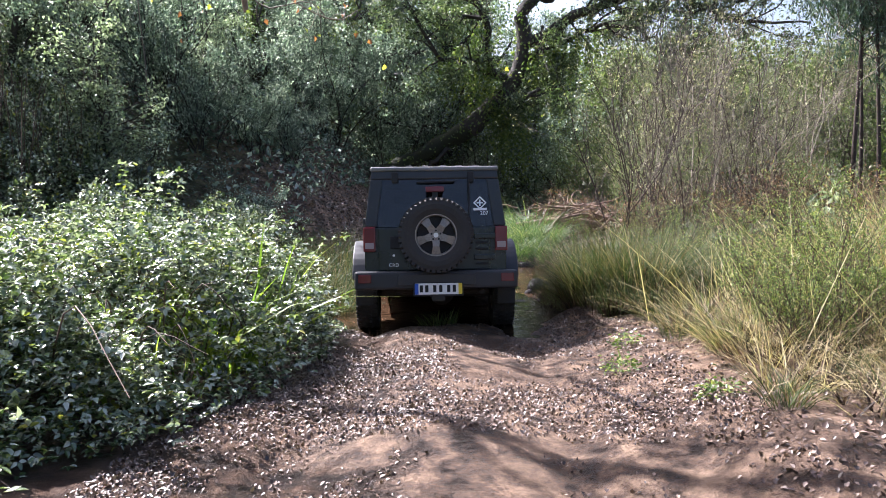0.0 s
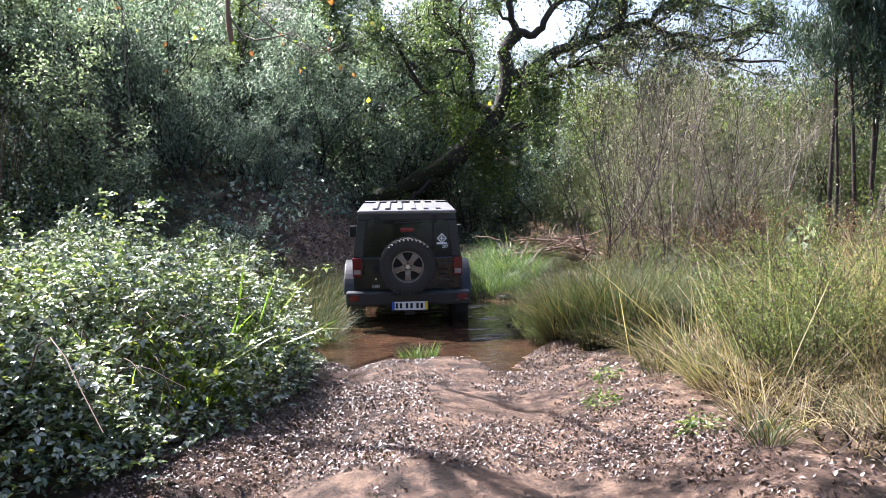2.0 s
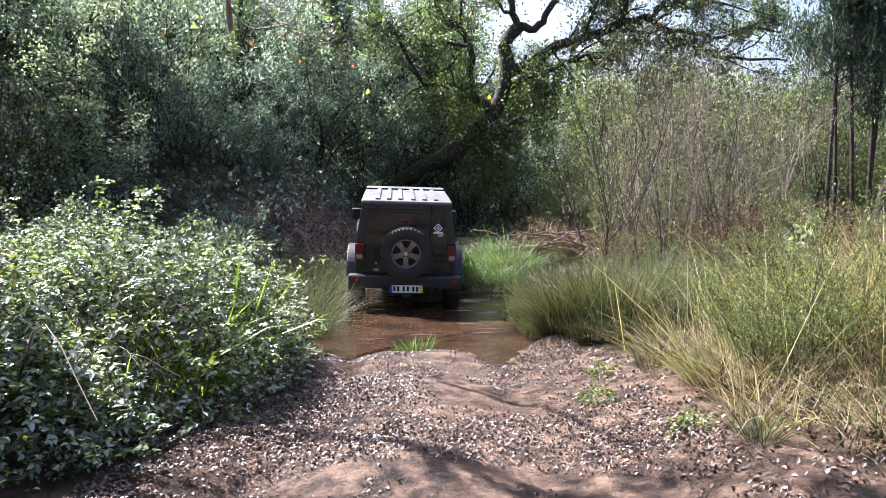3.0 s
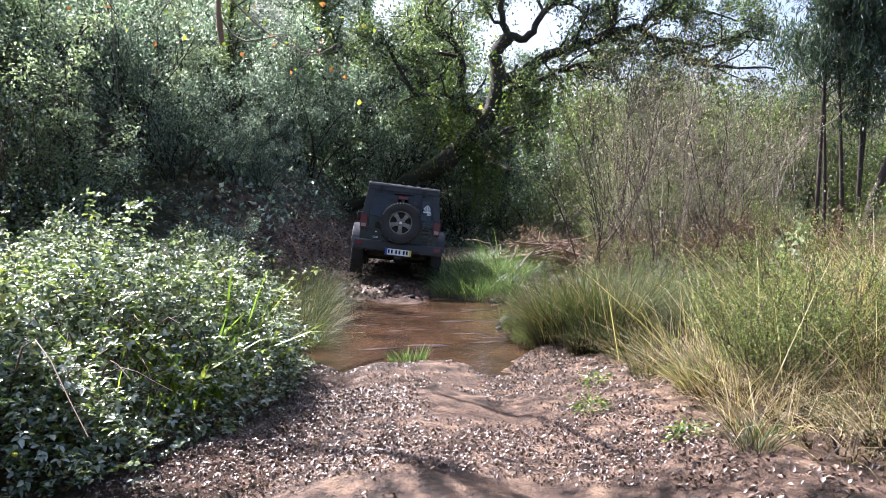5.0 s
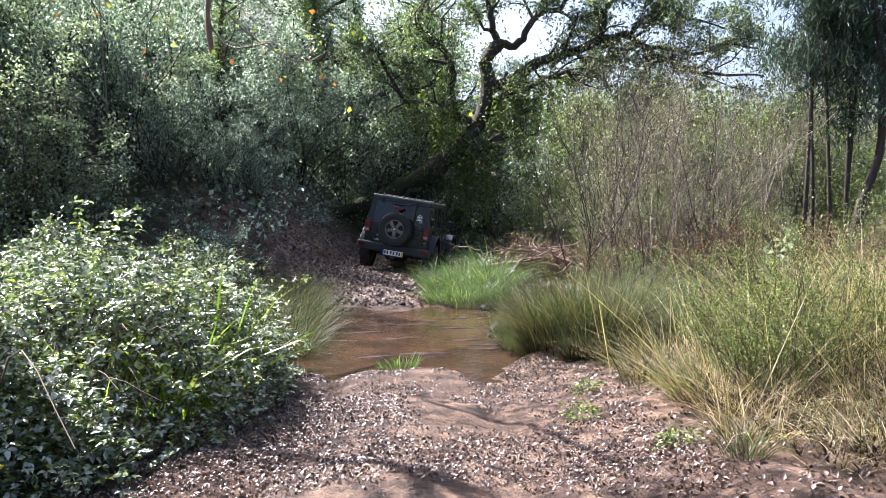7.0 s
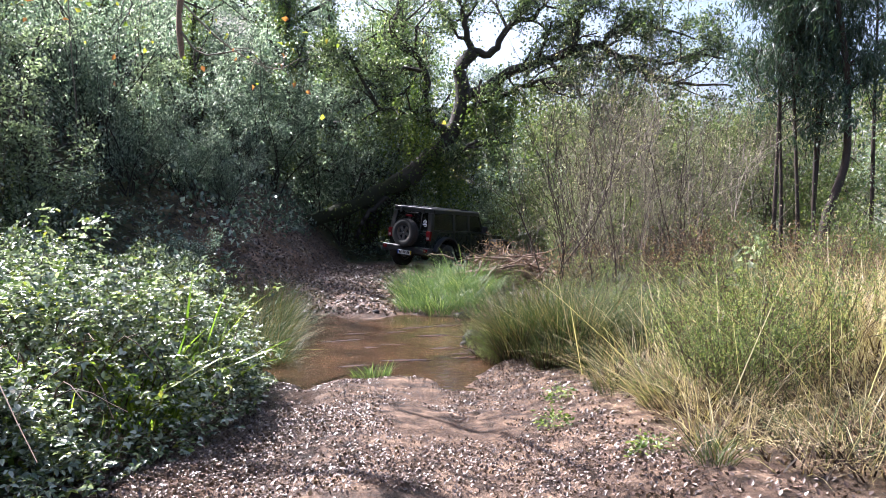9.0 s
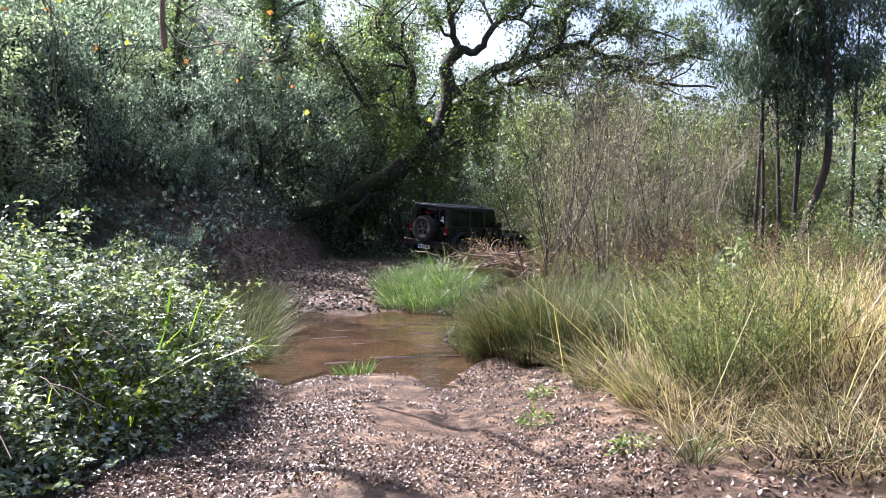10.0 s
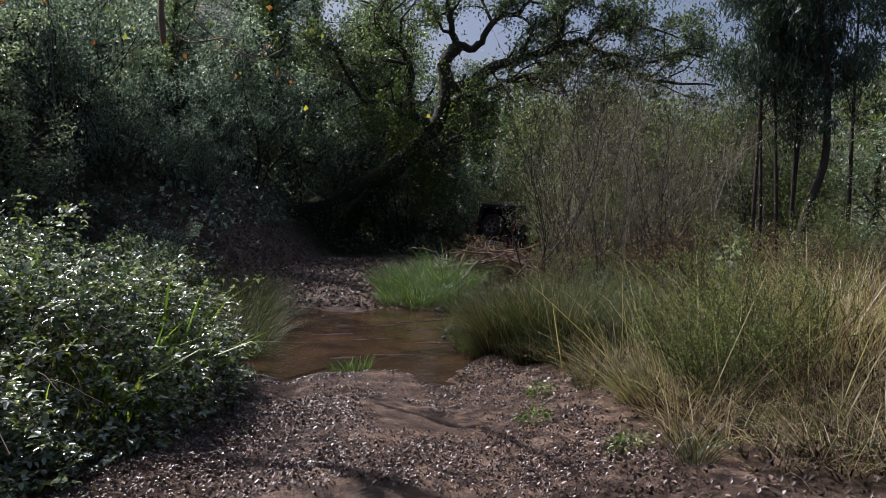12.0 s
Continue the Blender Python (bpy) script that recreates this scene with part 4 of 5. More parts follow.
# -- dead leaves on track, slope and verge
def litter(name, n, x0, x1, y0, y1, size, label, keep=None):
    x, y = rng.uniform(x0, x1, n), rng.uniform(y0, y1, n)
    ok = ground(x, y) > WATER_Z + 0.01
    if keep is not None:
        ok &= keep(x, y)
    p = on_ground(x[ok], y[ok], 0.008)
    return put(name, leaf_mesh(name, p, size, LITTER, 0.62, 0.0, 0.84, 0.13), None, label, "dead leaves", kind="stuff")


def patchy(x, y):
    return rough_noise(x, y, 0.6) + 0.6 * rough_noise(x, y, 0.22) + rng.uniform(-0.9, 0.9, len(x)) > -0.1 + 0.7 * np.exp(-((x - track_x(y) - 0.35) / 0.3) ** 2) + 0.3 * ease(0.4, 1.0, x - track_x(y))


litter("leaf_litter", 62000, -2.0, 1.6, 2.6, 8.8, 0.025, "small brown leaf fragments trodden into the near track", patchy)
litter("leaf_litter", 11000, -2.0, 1.6, 2.6, 8.8, 0.035, "brown dead leaves lying on the near track", patchy)
litter("leaf_litter", 46000, -8.0, 3.0, 13.3, 28.0, 0.075, "brown dead leaves covering the slope past the ford")
litter("leaf_litter", 3200, 1.2, 3.4, 2.6, 9.0, 0.036, "dead leaves caught in the dry verge")

litter("leaf_litter", 420, 1.35, 2.4, 2.9, 7.0, 0.045, "large pale dead leaves on the earth bank")

# -- meadow and forest floor cover
gxs, gys = rng.uniform(2.6, 22, 15000), rng.uniform(7.0, 34, 15000)
ok = ground(gxs, gys) > WATER_Z
ok &= gxs > track_x(gys) + 1.8
put("meadow_grass", blade_mesh("meadow_grass", on_ground(gxs[ok], gys[ok]), 0.42, RUSH, 0.006, 0.7, 0.6), None, "rough green and straw grass of the meadow", "grass", kind="stuff")


# -- dead wood and stones by the ford
def dead_heap():
    """Heap of broken dead branches and roots."""
    top = new("dead_branch")
    paths = []
    for _ in range(46):
        a = rng.uniform(0, np.pi)
        p = np.array([rng.normal() * 0.45, rng.normal() * 0.3, rng.uniform(0.1, 0.7)])
        paths.append(branch_from(p, (math.cos(a), math.sin(a) * 0.5, rng.normal() * 0.3), rng.uniform(0.5, 1.3), rng.uniform(0.01, 0.035), 6, 0.25))
    put("log", tube_mesh("log", [(smooth_path([(-0.8, -0.1, 0.3), (-0.2, -0.25, 0.38), (0.5, -0.2, 0.36), (1.1, 0.0, 0.2)], 14), np.linspace(0.05, 0.08, 14))], DRIFT, 9), top)
    put("branchwork", tube_mesh("branchwork", paths, DRIFT, 5), top, kind="stuff")
    return tagged(top, "heap of pale broken dead branches beside the grass", "dead wood")


plant_at(dead_heap(), [(1.75, 15.6, 0, 1.0), (2.6, 15.9, 140, 0.9)], 0.0)


def old_logs():
    """Rotten dark logs and sticks that lie crosswise in the hollow of the meadow."""
    top = new("old_log_pile")
    for x, y, z, a, length, r in ((0.0, 0.0, 0.12, 10, 2.2, 0.13), (0.2, 0.25, 0.30, -18, 1.9, 0.11), (-0.5, -0.2, 0.10, 35, 1.4, 0.09), (0.5, 0.1, 0.48, 4, 1.5, 0.08)):
        c, s2 = math.cos(radians(a)) * length / 2, math.sin(radians(a)) * length / 2
        pts = smooth_path([(x - c, y - s2, z), (x - c * 0.3, y - s2 * 0.3, z + 0.05), (x + c * 0.4, y + s2 * 0.4, z + 0.02), (x + c, y + s2, z - 0.04)], 10)
        put("log", tube_mesh("log", [(pts, np.linspace(r, r * 0.8, 10) * (1 + 0.08 * np.sin(np.arange(10) * 2.3)))], BARK, 9), top)
    sticks = [branch_from((rng.normal() * 0.7, rng.normal() * 0.3, rng.uniform(0.1, 0.5)), (rng.normal(), rng.normal() * 0.4, rng.uniform(-0.1, 0.5)), rng.uniform(0.5, 1.2), 0.018, 6, 0.25) for _ in range(34)]
    put("branchwork", tube_mesh("branchwork", sticks, BARK, 5), top, kind="stuff")
    return tagged(top, "pile of dark rotten logs and sticks in the hollow", "dead wood")


plant_at(old_logs(), [(5.0, 13.2, 0, 1.0), (6.0, 13.9, 40, 0.9)], 0.0)


def stone(x, y, sx, sy, sz, label):
    bm = bmesh.new()
    bmesh.ops.create_icosphere(bm, subdivisions=3, radius=1)
    for v in bm.verts:
        k = 1 + 0.22 * noise.noise(v.co * 1.4 + Vector((x * 3, y, 0))) + 0.07 * noise.noise(v.co * 5)
        v.co = Vector((v.co.x * sx * k, v.co.y * sy * k, max(v.co.z, -0.6) * sz * k))
    ob = part("stone", bm, STONE, None, "", True)
    ob.location = (x, y, max(float(ground(x, y)), WATER_Z - 0.03) + sz * 0.35)
    return tagged(ob, label, "stone")


stone(0.98, 10.75, 0.17, 0.12, 0.13, "dark wet angular stone at the edge of the ford")
stone(0.98, 13.1, 0.16, 0.09, 0.07, "flat grey stone at the edge of the ford")
stone(-1.72, 13.15, 0.10, 0.08, 0.06, "small dark wet stone at the stream's edge")
stone(-0.6, 13.4, 0.07, 0.06, 0.04, "small wet stone at the stream's edge")
stone(0.82, 10.4, 0.08, 0.07, 0.06, "small dark stone beside a larger one")


# -- undergrowth of the wooded hill and the far side of the track
ux, uy = rng.uniform(-22, 6, 60000), rng.uniform(11, 42, 60000)
ok = (ux < np.minimum(track_x(uy), -0.75) - 2.5) | ((uy > 28.2) & (ux < 5))
ux, uy = ux[ok], uy[ok]
up = on_ground(ux, uy) + np.stack([np.zeros(len(ux)), np.zeros(len(ux)), np.abs(rng.normal(size=len(ux))) * 0.35 * (1.2 + rough_noise(ux, uy, 1.4))], -1)
put("undergrowth", leaf_mesh("undergrowth", up, 0.14, EVERGREEN, 0.6, 0.1, 0.5), None, "low ivy and evergreen undergrowth on the wooded slope", "undergrowth", kind="stuff")


# -- small leafy plants
def tall_leafy_plant():
    top = new("leafy_plant")
    x, y = 6.35, 13.4
    stems, pos = [], []
    for i in range(4):
        p, r = branch_from((rng.normal() * 0.08, rng.normal() * 0.08, 0), (rng.normal() * 0.1, 0, 1), rng.uniform(1.2, 1.9), 0.012, 6, 0.06)
        stems.append((p, r))
        k = np.linspace(0.35, 1, 26)
        pos.append(np.stack([np.interp(k, np.linspace(0, 1, 7), p[:, j]) for j in range(3)], -1) + rng.normal(size=(26, 3)) * 0.07)
    put("stem", tube_mesh("stem", stems, BROOM, 5), top)
    put("foliage", leaf_mesh("foliage", np.concatenate(pos), 0.22, HAZEL, 0.45, -0.2, 0.4), top, kind="stuff")
    top.location = (x, y, float(ground(x, y)))
    return tagged(top, "tall plant with broad pale green leaves", "plant")


tall_leafy_plant()


def overhanging_tree():
    """A sparse tree rooted in the left thicket whose boughs reach over the track, with yellow and russet leaves."""
    top = new("overhanging_tree")
    put("trunk", tube_mesh("trunk", [(smooth_path([(-10.5, 9.5, 0.5), (-10.0, 9.4, 3.0), (-8.8, 9.2, 5.2), (-7.2, 9.0, 6.6)], 16), np.linspace(0.2, 0.11, 16))], BARK, 9), top)
    boughs = [([(-7.2, 9.0, 6.6), (-5.2, 8.2, 7.1), (-3.0, 6.6, 6.9), (-1.2, 5.6, 6.3), (0.2, 4.8, 5.7)], 0.09),
              ([(-5.2, 8.2, 7.1), (-3.8, 7.0, 6.4), (-2.6, 6.2, 5.6), (-1.5, 5.4, 5.0)], 0.05),
              ([(-7.2, 9.0, 6.6), (-6.4, 10.2, 6.5), (-5.0, 11.6, 5.9), (-3.4, 12.6, 5.4)], 0.06),
              ([(-3.0, 6.6, 6.9), (-1.4, 5.0, 6.6), (0.4, 4.2, 6.2), (1.6, 3.8, 5.6)], 0.05)]
    main = [(smooth_path(p, 12), np.linspace(r, 0.015, 12)) for p, r in boughs]
    for p, r in main:
        put("bough", tube_mesh("bough", [(p, r)], BARK, 7), top)
    stub = smooth_path([(-2.75, 7.4, 6.0), (-2.52, 8.0, 5.0), (-2.42, 8.0, 4.55), (-2.47, 8.0, 4.1), (-2.44, 8.0, 3.68)], 12)
    put("bough", tube_mesh("bough", [(stub, np.linspace(0.036, 0.03, 12) * (1 + 0.2 * np.sin(np.arange(12) * 2.1)))], DRIFT, 8), top, "broken dead stem hanging down")
    sprigs = []
    for p in ([(-2.45, 8.0, 4.3), (-2.0, 8.1, 3.85), (-1.5, 8.2, 3.6), (-1.2, 8.2, 3.72)], [(-2.47, 8.0, 4.0), (-2.2, 7.9, 3.7), (-1.75, 7.9, 3.75), (-1.55, 7.9, 3.6)],
              [(-2.6, 7.9, 4.9), (-3.1, 7.8, 4.4), (-3.5, 7.7, 4.25)], [(-2.5, 8.0, 4.7), (-1.9, 8.0, 4.5), (-1.3, 8.1, 4.55), (-0.9, 8.2, 4.3)], [(-1.2, 5.6, 6.3), (-0.9, 7.6, 5.0), (-0.4, 8.2, 4.4), (0.3, 8.4, 4.0)]):
        sprigs.append((smooth_path(p, 9), np.linspace(0.012, 0.004, 9)))
    twiggy, tips = split_up(sprigs, 1, (5,), 0.4, 0.3, -0.05, 0.8, 0.2, 0.003)
    put("branchwork", tube_mesh("branchwork", twiggy, TWIG, 4), top, "thin pale twigs", kind="stuff")
    put("foliage", leaf_mesh("foliage", around(tips, 60, 0.05), 0.07, YELLOW, 0.75, 0.5, 0.3), top, "few yellow and russet leaves", kind="stuff")
    every, last = split_up(main, 2, (7, 4), 0.32, 0.3, 0.0, 0.9, 0.3)
    put("branchwork", tube_mesh("branchwork", every[4:], BARK, 4), top, kind="stuff")
    put("foliage", leaf_mesh("foliage", around(last, 300, 0.1), 0.09, YELLOW, 0.7, 0.4, 0.3), top, "sparse yellow and russet leaves", kind="stuff")
    return tagged(top, "sparse tree reaching over the track with yellowing leaves", "tree")


overhanging_tree()


# -- low waves that the stream carries across the ford
def wave(length, width, height):
    u, v = np.meshgrid(np.linspace(-1, 1, 13), np.linspace(-1, 1, 7))
    x = u * length / 2
    y = v * width / 2 * (1 - 0.6 * u ** 2) + 0.05 * length * np.sin(u * 2.2)
    z = height * np.cos(v * np.pi / 2) * (1 - u ** 2) - 0.003
    i = (np.arange(6)[:, None] * 13 + np.arange(12)[None]).ravel()
    return mesh_of("wave", np.stack([x, y, z], -1).reshape(-1, 3), np.stack([i, i + 1, i + 14, i + 13], -1).ravel(), np.full(72, 4), WATER, smooth=True)


WAVES = []
for k in range(16):
    ob = put("wave", wave(rng.uniform(0.35, 0.8), rng.uniform(0.10, 0.2), rng.uniform(0.008, 0.016)), None, "low ripple on the brown water of the ford", "ripple", "ripples on the ford")
    WAVES.append((ob, rng.uniform(-1.6, 0.5), 8.9 + 3.9 * (k + 0.5) / 16 + rng.normal() * 0.1, rng.uniform(-14, 14), rng.uniform(0.03, 0.07)))
    ob.location = (WAVES[-1][1], WAVES[-1][2], WATER_Z + 0.006)


def bent_gum():
    """A stouter gum with a swept foot and reddish bark."""
    top = new("gum_tree")
    p = smooth_path([(10.55, 18.2, 0.0), (10.61, 18.2, 1.1), (10.7, 18.2, 1.85), (10.98, 18.2, 2.6), (11.18, 18.2, 3.5), (11.1, 18.2, 5.6), (10.8, 18.2, 7.3), (10.6, 18.2, 9.0)], 22)
    put("trunk", tube_mesh("trunk", [(p, np.linspace(0.14, 0.06, 22))], EUCBARK, 9), top, "reddish swept trunk")
    limbs = [branch_from(p[rng.integers(13, 22)], (rng.normal(), rng.normal(), 0.5), rng.uniform(0.8, 1.7), 0.025, 6, 0.2, -0.08) for _ in range(22)]
    every, last = split_up(limbs, 1, (6,), 0.6, 0.2, -0.35, 0.7, 0.2)
    put("branchwork", tube_mesh("branchwork", every, EUCBARK, 4), top, kind="stuff")
    put("crown", leaf_mesh("crown", around(last, 5000, 0.14), 0.2, EUCLEAF, 0.17, 1.6, 0.1, 0.03), top)
    return tagged(top, "stout gum tree with a swept reddish trunk", "tree", "gum trees at the meadow's edge")


bent_gum()


# -- a hanging vine
put("hanging_vine", tube_mesh("hanging_vine", [(smooth_path([(-6.6, 14.8, 6.5), (-6.55, 14.8, 5.0), (-6.5, 14.8, 3.8), (-6.62, 14.8, 2.9), (-6.8, 14.7, 2.3)], 16), np.full(16, 0.013))], TWIG, 5), None,
    "pale thin vine hanging from the trees", "vine")


# ---- the vehicle ----
PAINT = surface("dark_green_paint", [(0.3, (0.004, 0.008, 0.007)), (0.6, (0.007, 0.013, 0.011)), (0.85, (0.03, 0.03, 0.025))], 3.0, 0.28, 0.0, 0.0, 0.0, 0.1, 30.0)
TOPSKIN = surface("hardtop_black", [(0.3, (0.006, 0.007, 0.007)), (0.6, (0.012, 0.013, 0.013)), (0.85, (0.05, 0.047, 0.042))], 4.0, 0.38, 0.05, 0.002, 0.0, 0.08)
DUSTY = surface("dusty_roof", [(0.3, (0.10, 0.10, 0.10)), (0.6, (0.17, 0.165, 0.16)), (0.85, (0.30, 0.285, 0.265))], 2.0, 0.45, 0.05, 0.002)
PLASTIC = surface("grey_plastic", [(0.3, (0.010, 0.011, 0.013)), (0.6, (0.02, 0.021, 0.025)), (0.85, (0.07, 0.062, 0.055))], 5.0, 0.52, 0.1, 0.002)
RUBBER = surface("tyre_rubber", [(0.3, (0.014, 0.013, 0.012)), (0.6, (0.028, 0.026, 0.024)), (0.85, (0.09, 0.075, 0.06))], 6.0, 0.8, 0.3, 0.004)
ALLOY = surface("dusty_alloy", [(0.3, (0.12, 0.105, 0.09)), (0.6, (0.26, 0.235, 0.205)), (0.85, (0.40, 0.365, 0.33))], 8.0, 0.45, 0.1, 0.002, 0.5)
BLACK = plain("flat_black", (0.008, 0.008, 0.009), 0.7)
MUDDY = surface("muddy_underside", [(0.3, (0.012, 0.010, 0.009)), (0.6, (0.03, 0.024, 0.018)), (0.85, (0.08, 0.055, 0.04))], 6.0, 0.8, 0.4, 0.01)
REDLENS = plain("red_lens", (0.11, 0.007, 0.010), 0.15)
CLEARLENS = plain("clear_lens", (0.28, 0.22, 0.22), 0.2)
PLATEWHITE = plain("plate_white", (0.78, 0.78, 0.76), 0.4)
PLATEBLUE = plain("plate_blue", (0.02, 0.09, 0.45), 0.4)
PLATEYELLOW = plain("plate_yellow", (0.75, 0.55, 0.03), 0.4)
DECAL = plain("white_decal", (0.8, 0.8, 0.8), 0.4)
STEEL = plain("bright_steel", (0.6, 0.6, 0.6), 0.3, 1.0)


def tinted_glass():
    m, n, l, b = shader("tinted_glass")
    b.inputs["Base Color"].default_value = (0.07, 0.08, 0.08, 1)
    b.inputs["Roughness"].default_value = 0.04
    b.inputs["Transmission Weight"].default_value = 0.9
    b.inputs["IOR"].default_value = 1.45
    return m


GLASS = tinted_glass()


def block(x0, x1, y0, y1, z0, z1, bevel=0.015, segments=2):
    bm = bmesh.new()
    bmesh.ops.create_cube(bm, size=1, matrix=Matrix.Translation(((x0 + x1) / 2, (y0 + y1) / 2, (z0 + z1) / 2)) @ Matrix.Diagonal((x1 - x0, y1 - y0, z1 - z0, 1)))
    if bevel:
        bmesh.ops.bevel(bm, geom=bm.edges[:], offset=bevel, segments=segments, affect="EDGES", profile=0.6)
    return bm


def profile(points, x0, x1, bevel=0.0):
    """An outline in y and z, drawn out along x."""
    bm = bmesh.new()
    f = bm.faces.new([bm.verts.new((x0, y, z)) for y, z in points])
    got = bmesh.ops.extrude_face_region(bm, geom=[f])
    for v in got["geom"]:
        if isinstance(v, bmesh.types.BMVert):
            v.co.x = x1
    if bevel:
        bmesh.ops.bevel(bm, geom=bm.edges[:], offset=bevel, segments=2, affect="EDGES", profile=0.6)
    return bm


def rod(p, q, r, sides=10):
    bm = bmesh.new()
    p, q = Vector(p), Vector(q)
    m = Matrix.Translation((p + q) / 2) @ (q - p).to_track_quat("Z", "Y").to_matrix().to_4x4()
    bmesh.ops.create_cone(bm, cap_ends=True, segments=sides, radius1=r, radius2=r, depth=(q - p).length, matrix=m)
    return bm


def lathe(points, steps=48):
    """Turns an outline of (x, radius) round the x axis."""
    bm = bmesh.new()
    rings = [[bm.verts.new((x, r * math.cos(a), r * math.sin(a))) for x, r in points] for a in (i * 2 * math.pi / steps for i in range(steps))]
    for i in range(steps):
        a, b = rings[i], rings[(i + 1) % steps]
        for j in range(len(points)):
            k = (j + 1) % len(points)
            bm.faces.new((a[j], a[k], b[k], b[j]))
    return bm


def tyre_mesh():
    """Off-road tyre with shoulder lugs; its axle is the x axis."""
    w, R = 0.125, 0.392
    bm = lathe([(-w * 0.86, 0.225), (-w, 0.28), (-w * 1.02, 0.33), (-w * 0.95, 0.375), (-w * 0.6, R), (w * 0.6, R), (w * 0.95, 0.375), (w * 1.02, 0.33), (w, 0.28), (w * 0.86, 0.225)], 56)
    for i in range(42):
        for side, off in ((-1, 0), (1, 0.5), (-0.33, 0.25), (0.33, 0.75)):
            a = (i + off) * 2 * math.pi / 42
            wide = 0.05 if abs(side) == 1 else 0.034
            x = side * (w * 0.78)
            m = Matrix.Rotation(a, 4, "X") @ Matrix.Translation((x, 0, R - (0.008 if abs(side) == 1 else 0.002))) @ Matrix.Rotation(0.2 * side, 4, "Z") @ Matrix.Diagonal((wide, 0.036, 0.034, 1))
            bmesh.ops.create_cube(bm, size=1, matrix=m)
    return bm


def rim_mesh(out):
    """Five-spoke alloy wheel whose face looks along out (-1 or 1) on x."""
    w = 0.105 * out
    bm = lathe([(w, 0.232), (w, 0.212), (w * 0.75, 0.205), (-w, 0.205), (-w, 0.232)], 40)
    for i in range(5):
        m = Matrix.Rotation((i + 0.5) * 2 * math.pi / 5, 4, "X")
        pts = [(0.045, 0.042), (0.12, 0.034), (0.21, 0.052)]
        front, rear = [], []
        for r, h in pts:
            bow = 0.012 * math.sin((r - 0.045) / 0.165 * math.pi)
            for s in (-1, 1):
                front.append(bm.verts.new(m @ Vector((w * 0.72 + bow * out, s * h, r))))
                rear.append(bm.verts.new(m @ Vector((w * 0.45, s * h, r))))
        for j in (0, 2):
            bm.faces.new((front[j], front[j + 1], front[j + 3], front[j + 2]))
            bm.faces.new((rear[j], rear[j + 1], rear[j + 3], rear[j + 2]))
            for s in (0, 1):
                bm.faces.new((front[j + s], front[j + 2 + s], rear[j + 2 + s], rear[j + s]))
    bmesh.ops.create_cone(bm, cap_ends=True, segments=24, radius1=0.068, radius2=0.06, depth=abs(w) * 0.34, matrix=Matrix.Translation((w * 0.6, 0, 0)) @ Matrix.Rotation(math.pi / 2 * out, 4, "Y"))
    return bm


def wheel_on(parent, at, out, name="wheel", turn=None):
    """Tyre, rim, dark drum, hub cap and nuts, on an axle along x."""
    w = new(name)
    w.parent = parent
    w.matrix_basis = Matrix.Translation(at) @ (turn or Matrix.Identity(4))
    part("tyre", tyre_mesh(), RUBBER, w, "muddy black off-road tyre")
    part("rim", rim_mesh(out), ALLOY, w, "dusty five-spoke alloy rim")
    part("brake_drum", rod((-0.06 * out, 0, 0), (0.03 * out, 0, 0), 0.2, 28), BLACK, w)
    part("hub_cap", rod((0.06 * out, 0, 0), (0.098 * out, 0, 0), 0.026, 16), STEEL, w)
    for i in range(5):
        a = i * 2 * math.pi / 5
        c = (math.cos(a) * 0.05, math.sin(a) * 0.05)
        part("wheel_nut", rod((0.07 * out, c[1], c[0]), (0.09 * out, c[1], c[0]), 0.011, 6), BLACK, w)
    return w


def lean_in(bm, foot=1.17, slope=0.13):
    """Leans the upper body's sides inwards and its tail forwards."""
    for v in bm.verts:
        k = max(0.0, v.co.z - foot)
        v.co.x -= math.copysign(min(abs(v.co.x), k * slope), v.co.x) if abs(v.co.x) > 0.3 else 0
        if v.co.y < -0.4:
            v.co.y += k * 0.1
    return bm


def lettering(name, text, size, at, material, parent, tail=True, label=""):
    c = bpy.data.curves.new(name, "FONT")
    c.body, c.size, c.extrude, c.align_x = text, size, 0.001, "CENTER"
    c.materials.append(material)
    ob = new(name, c)
    ob.parent = parent
    ob.matrix_basis = Matrix.Translation(at) @ Matrix.Rotation(math.pi / 2, 4, "X")
    return tagged(ob, label)


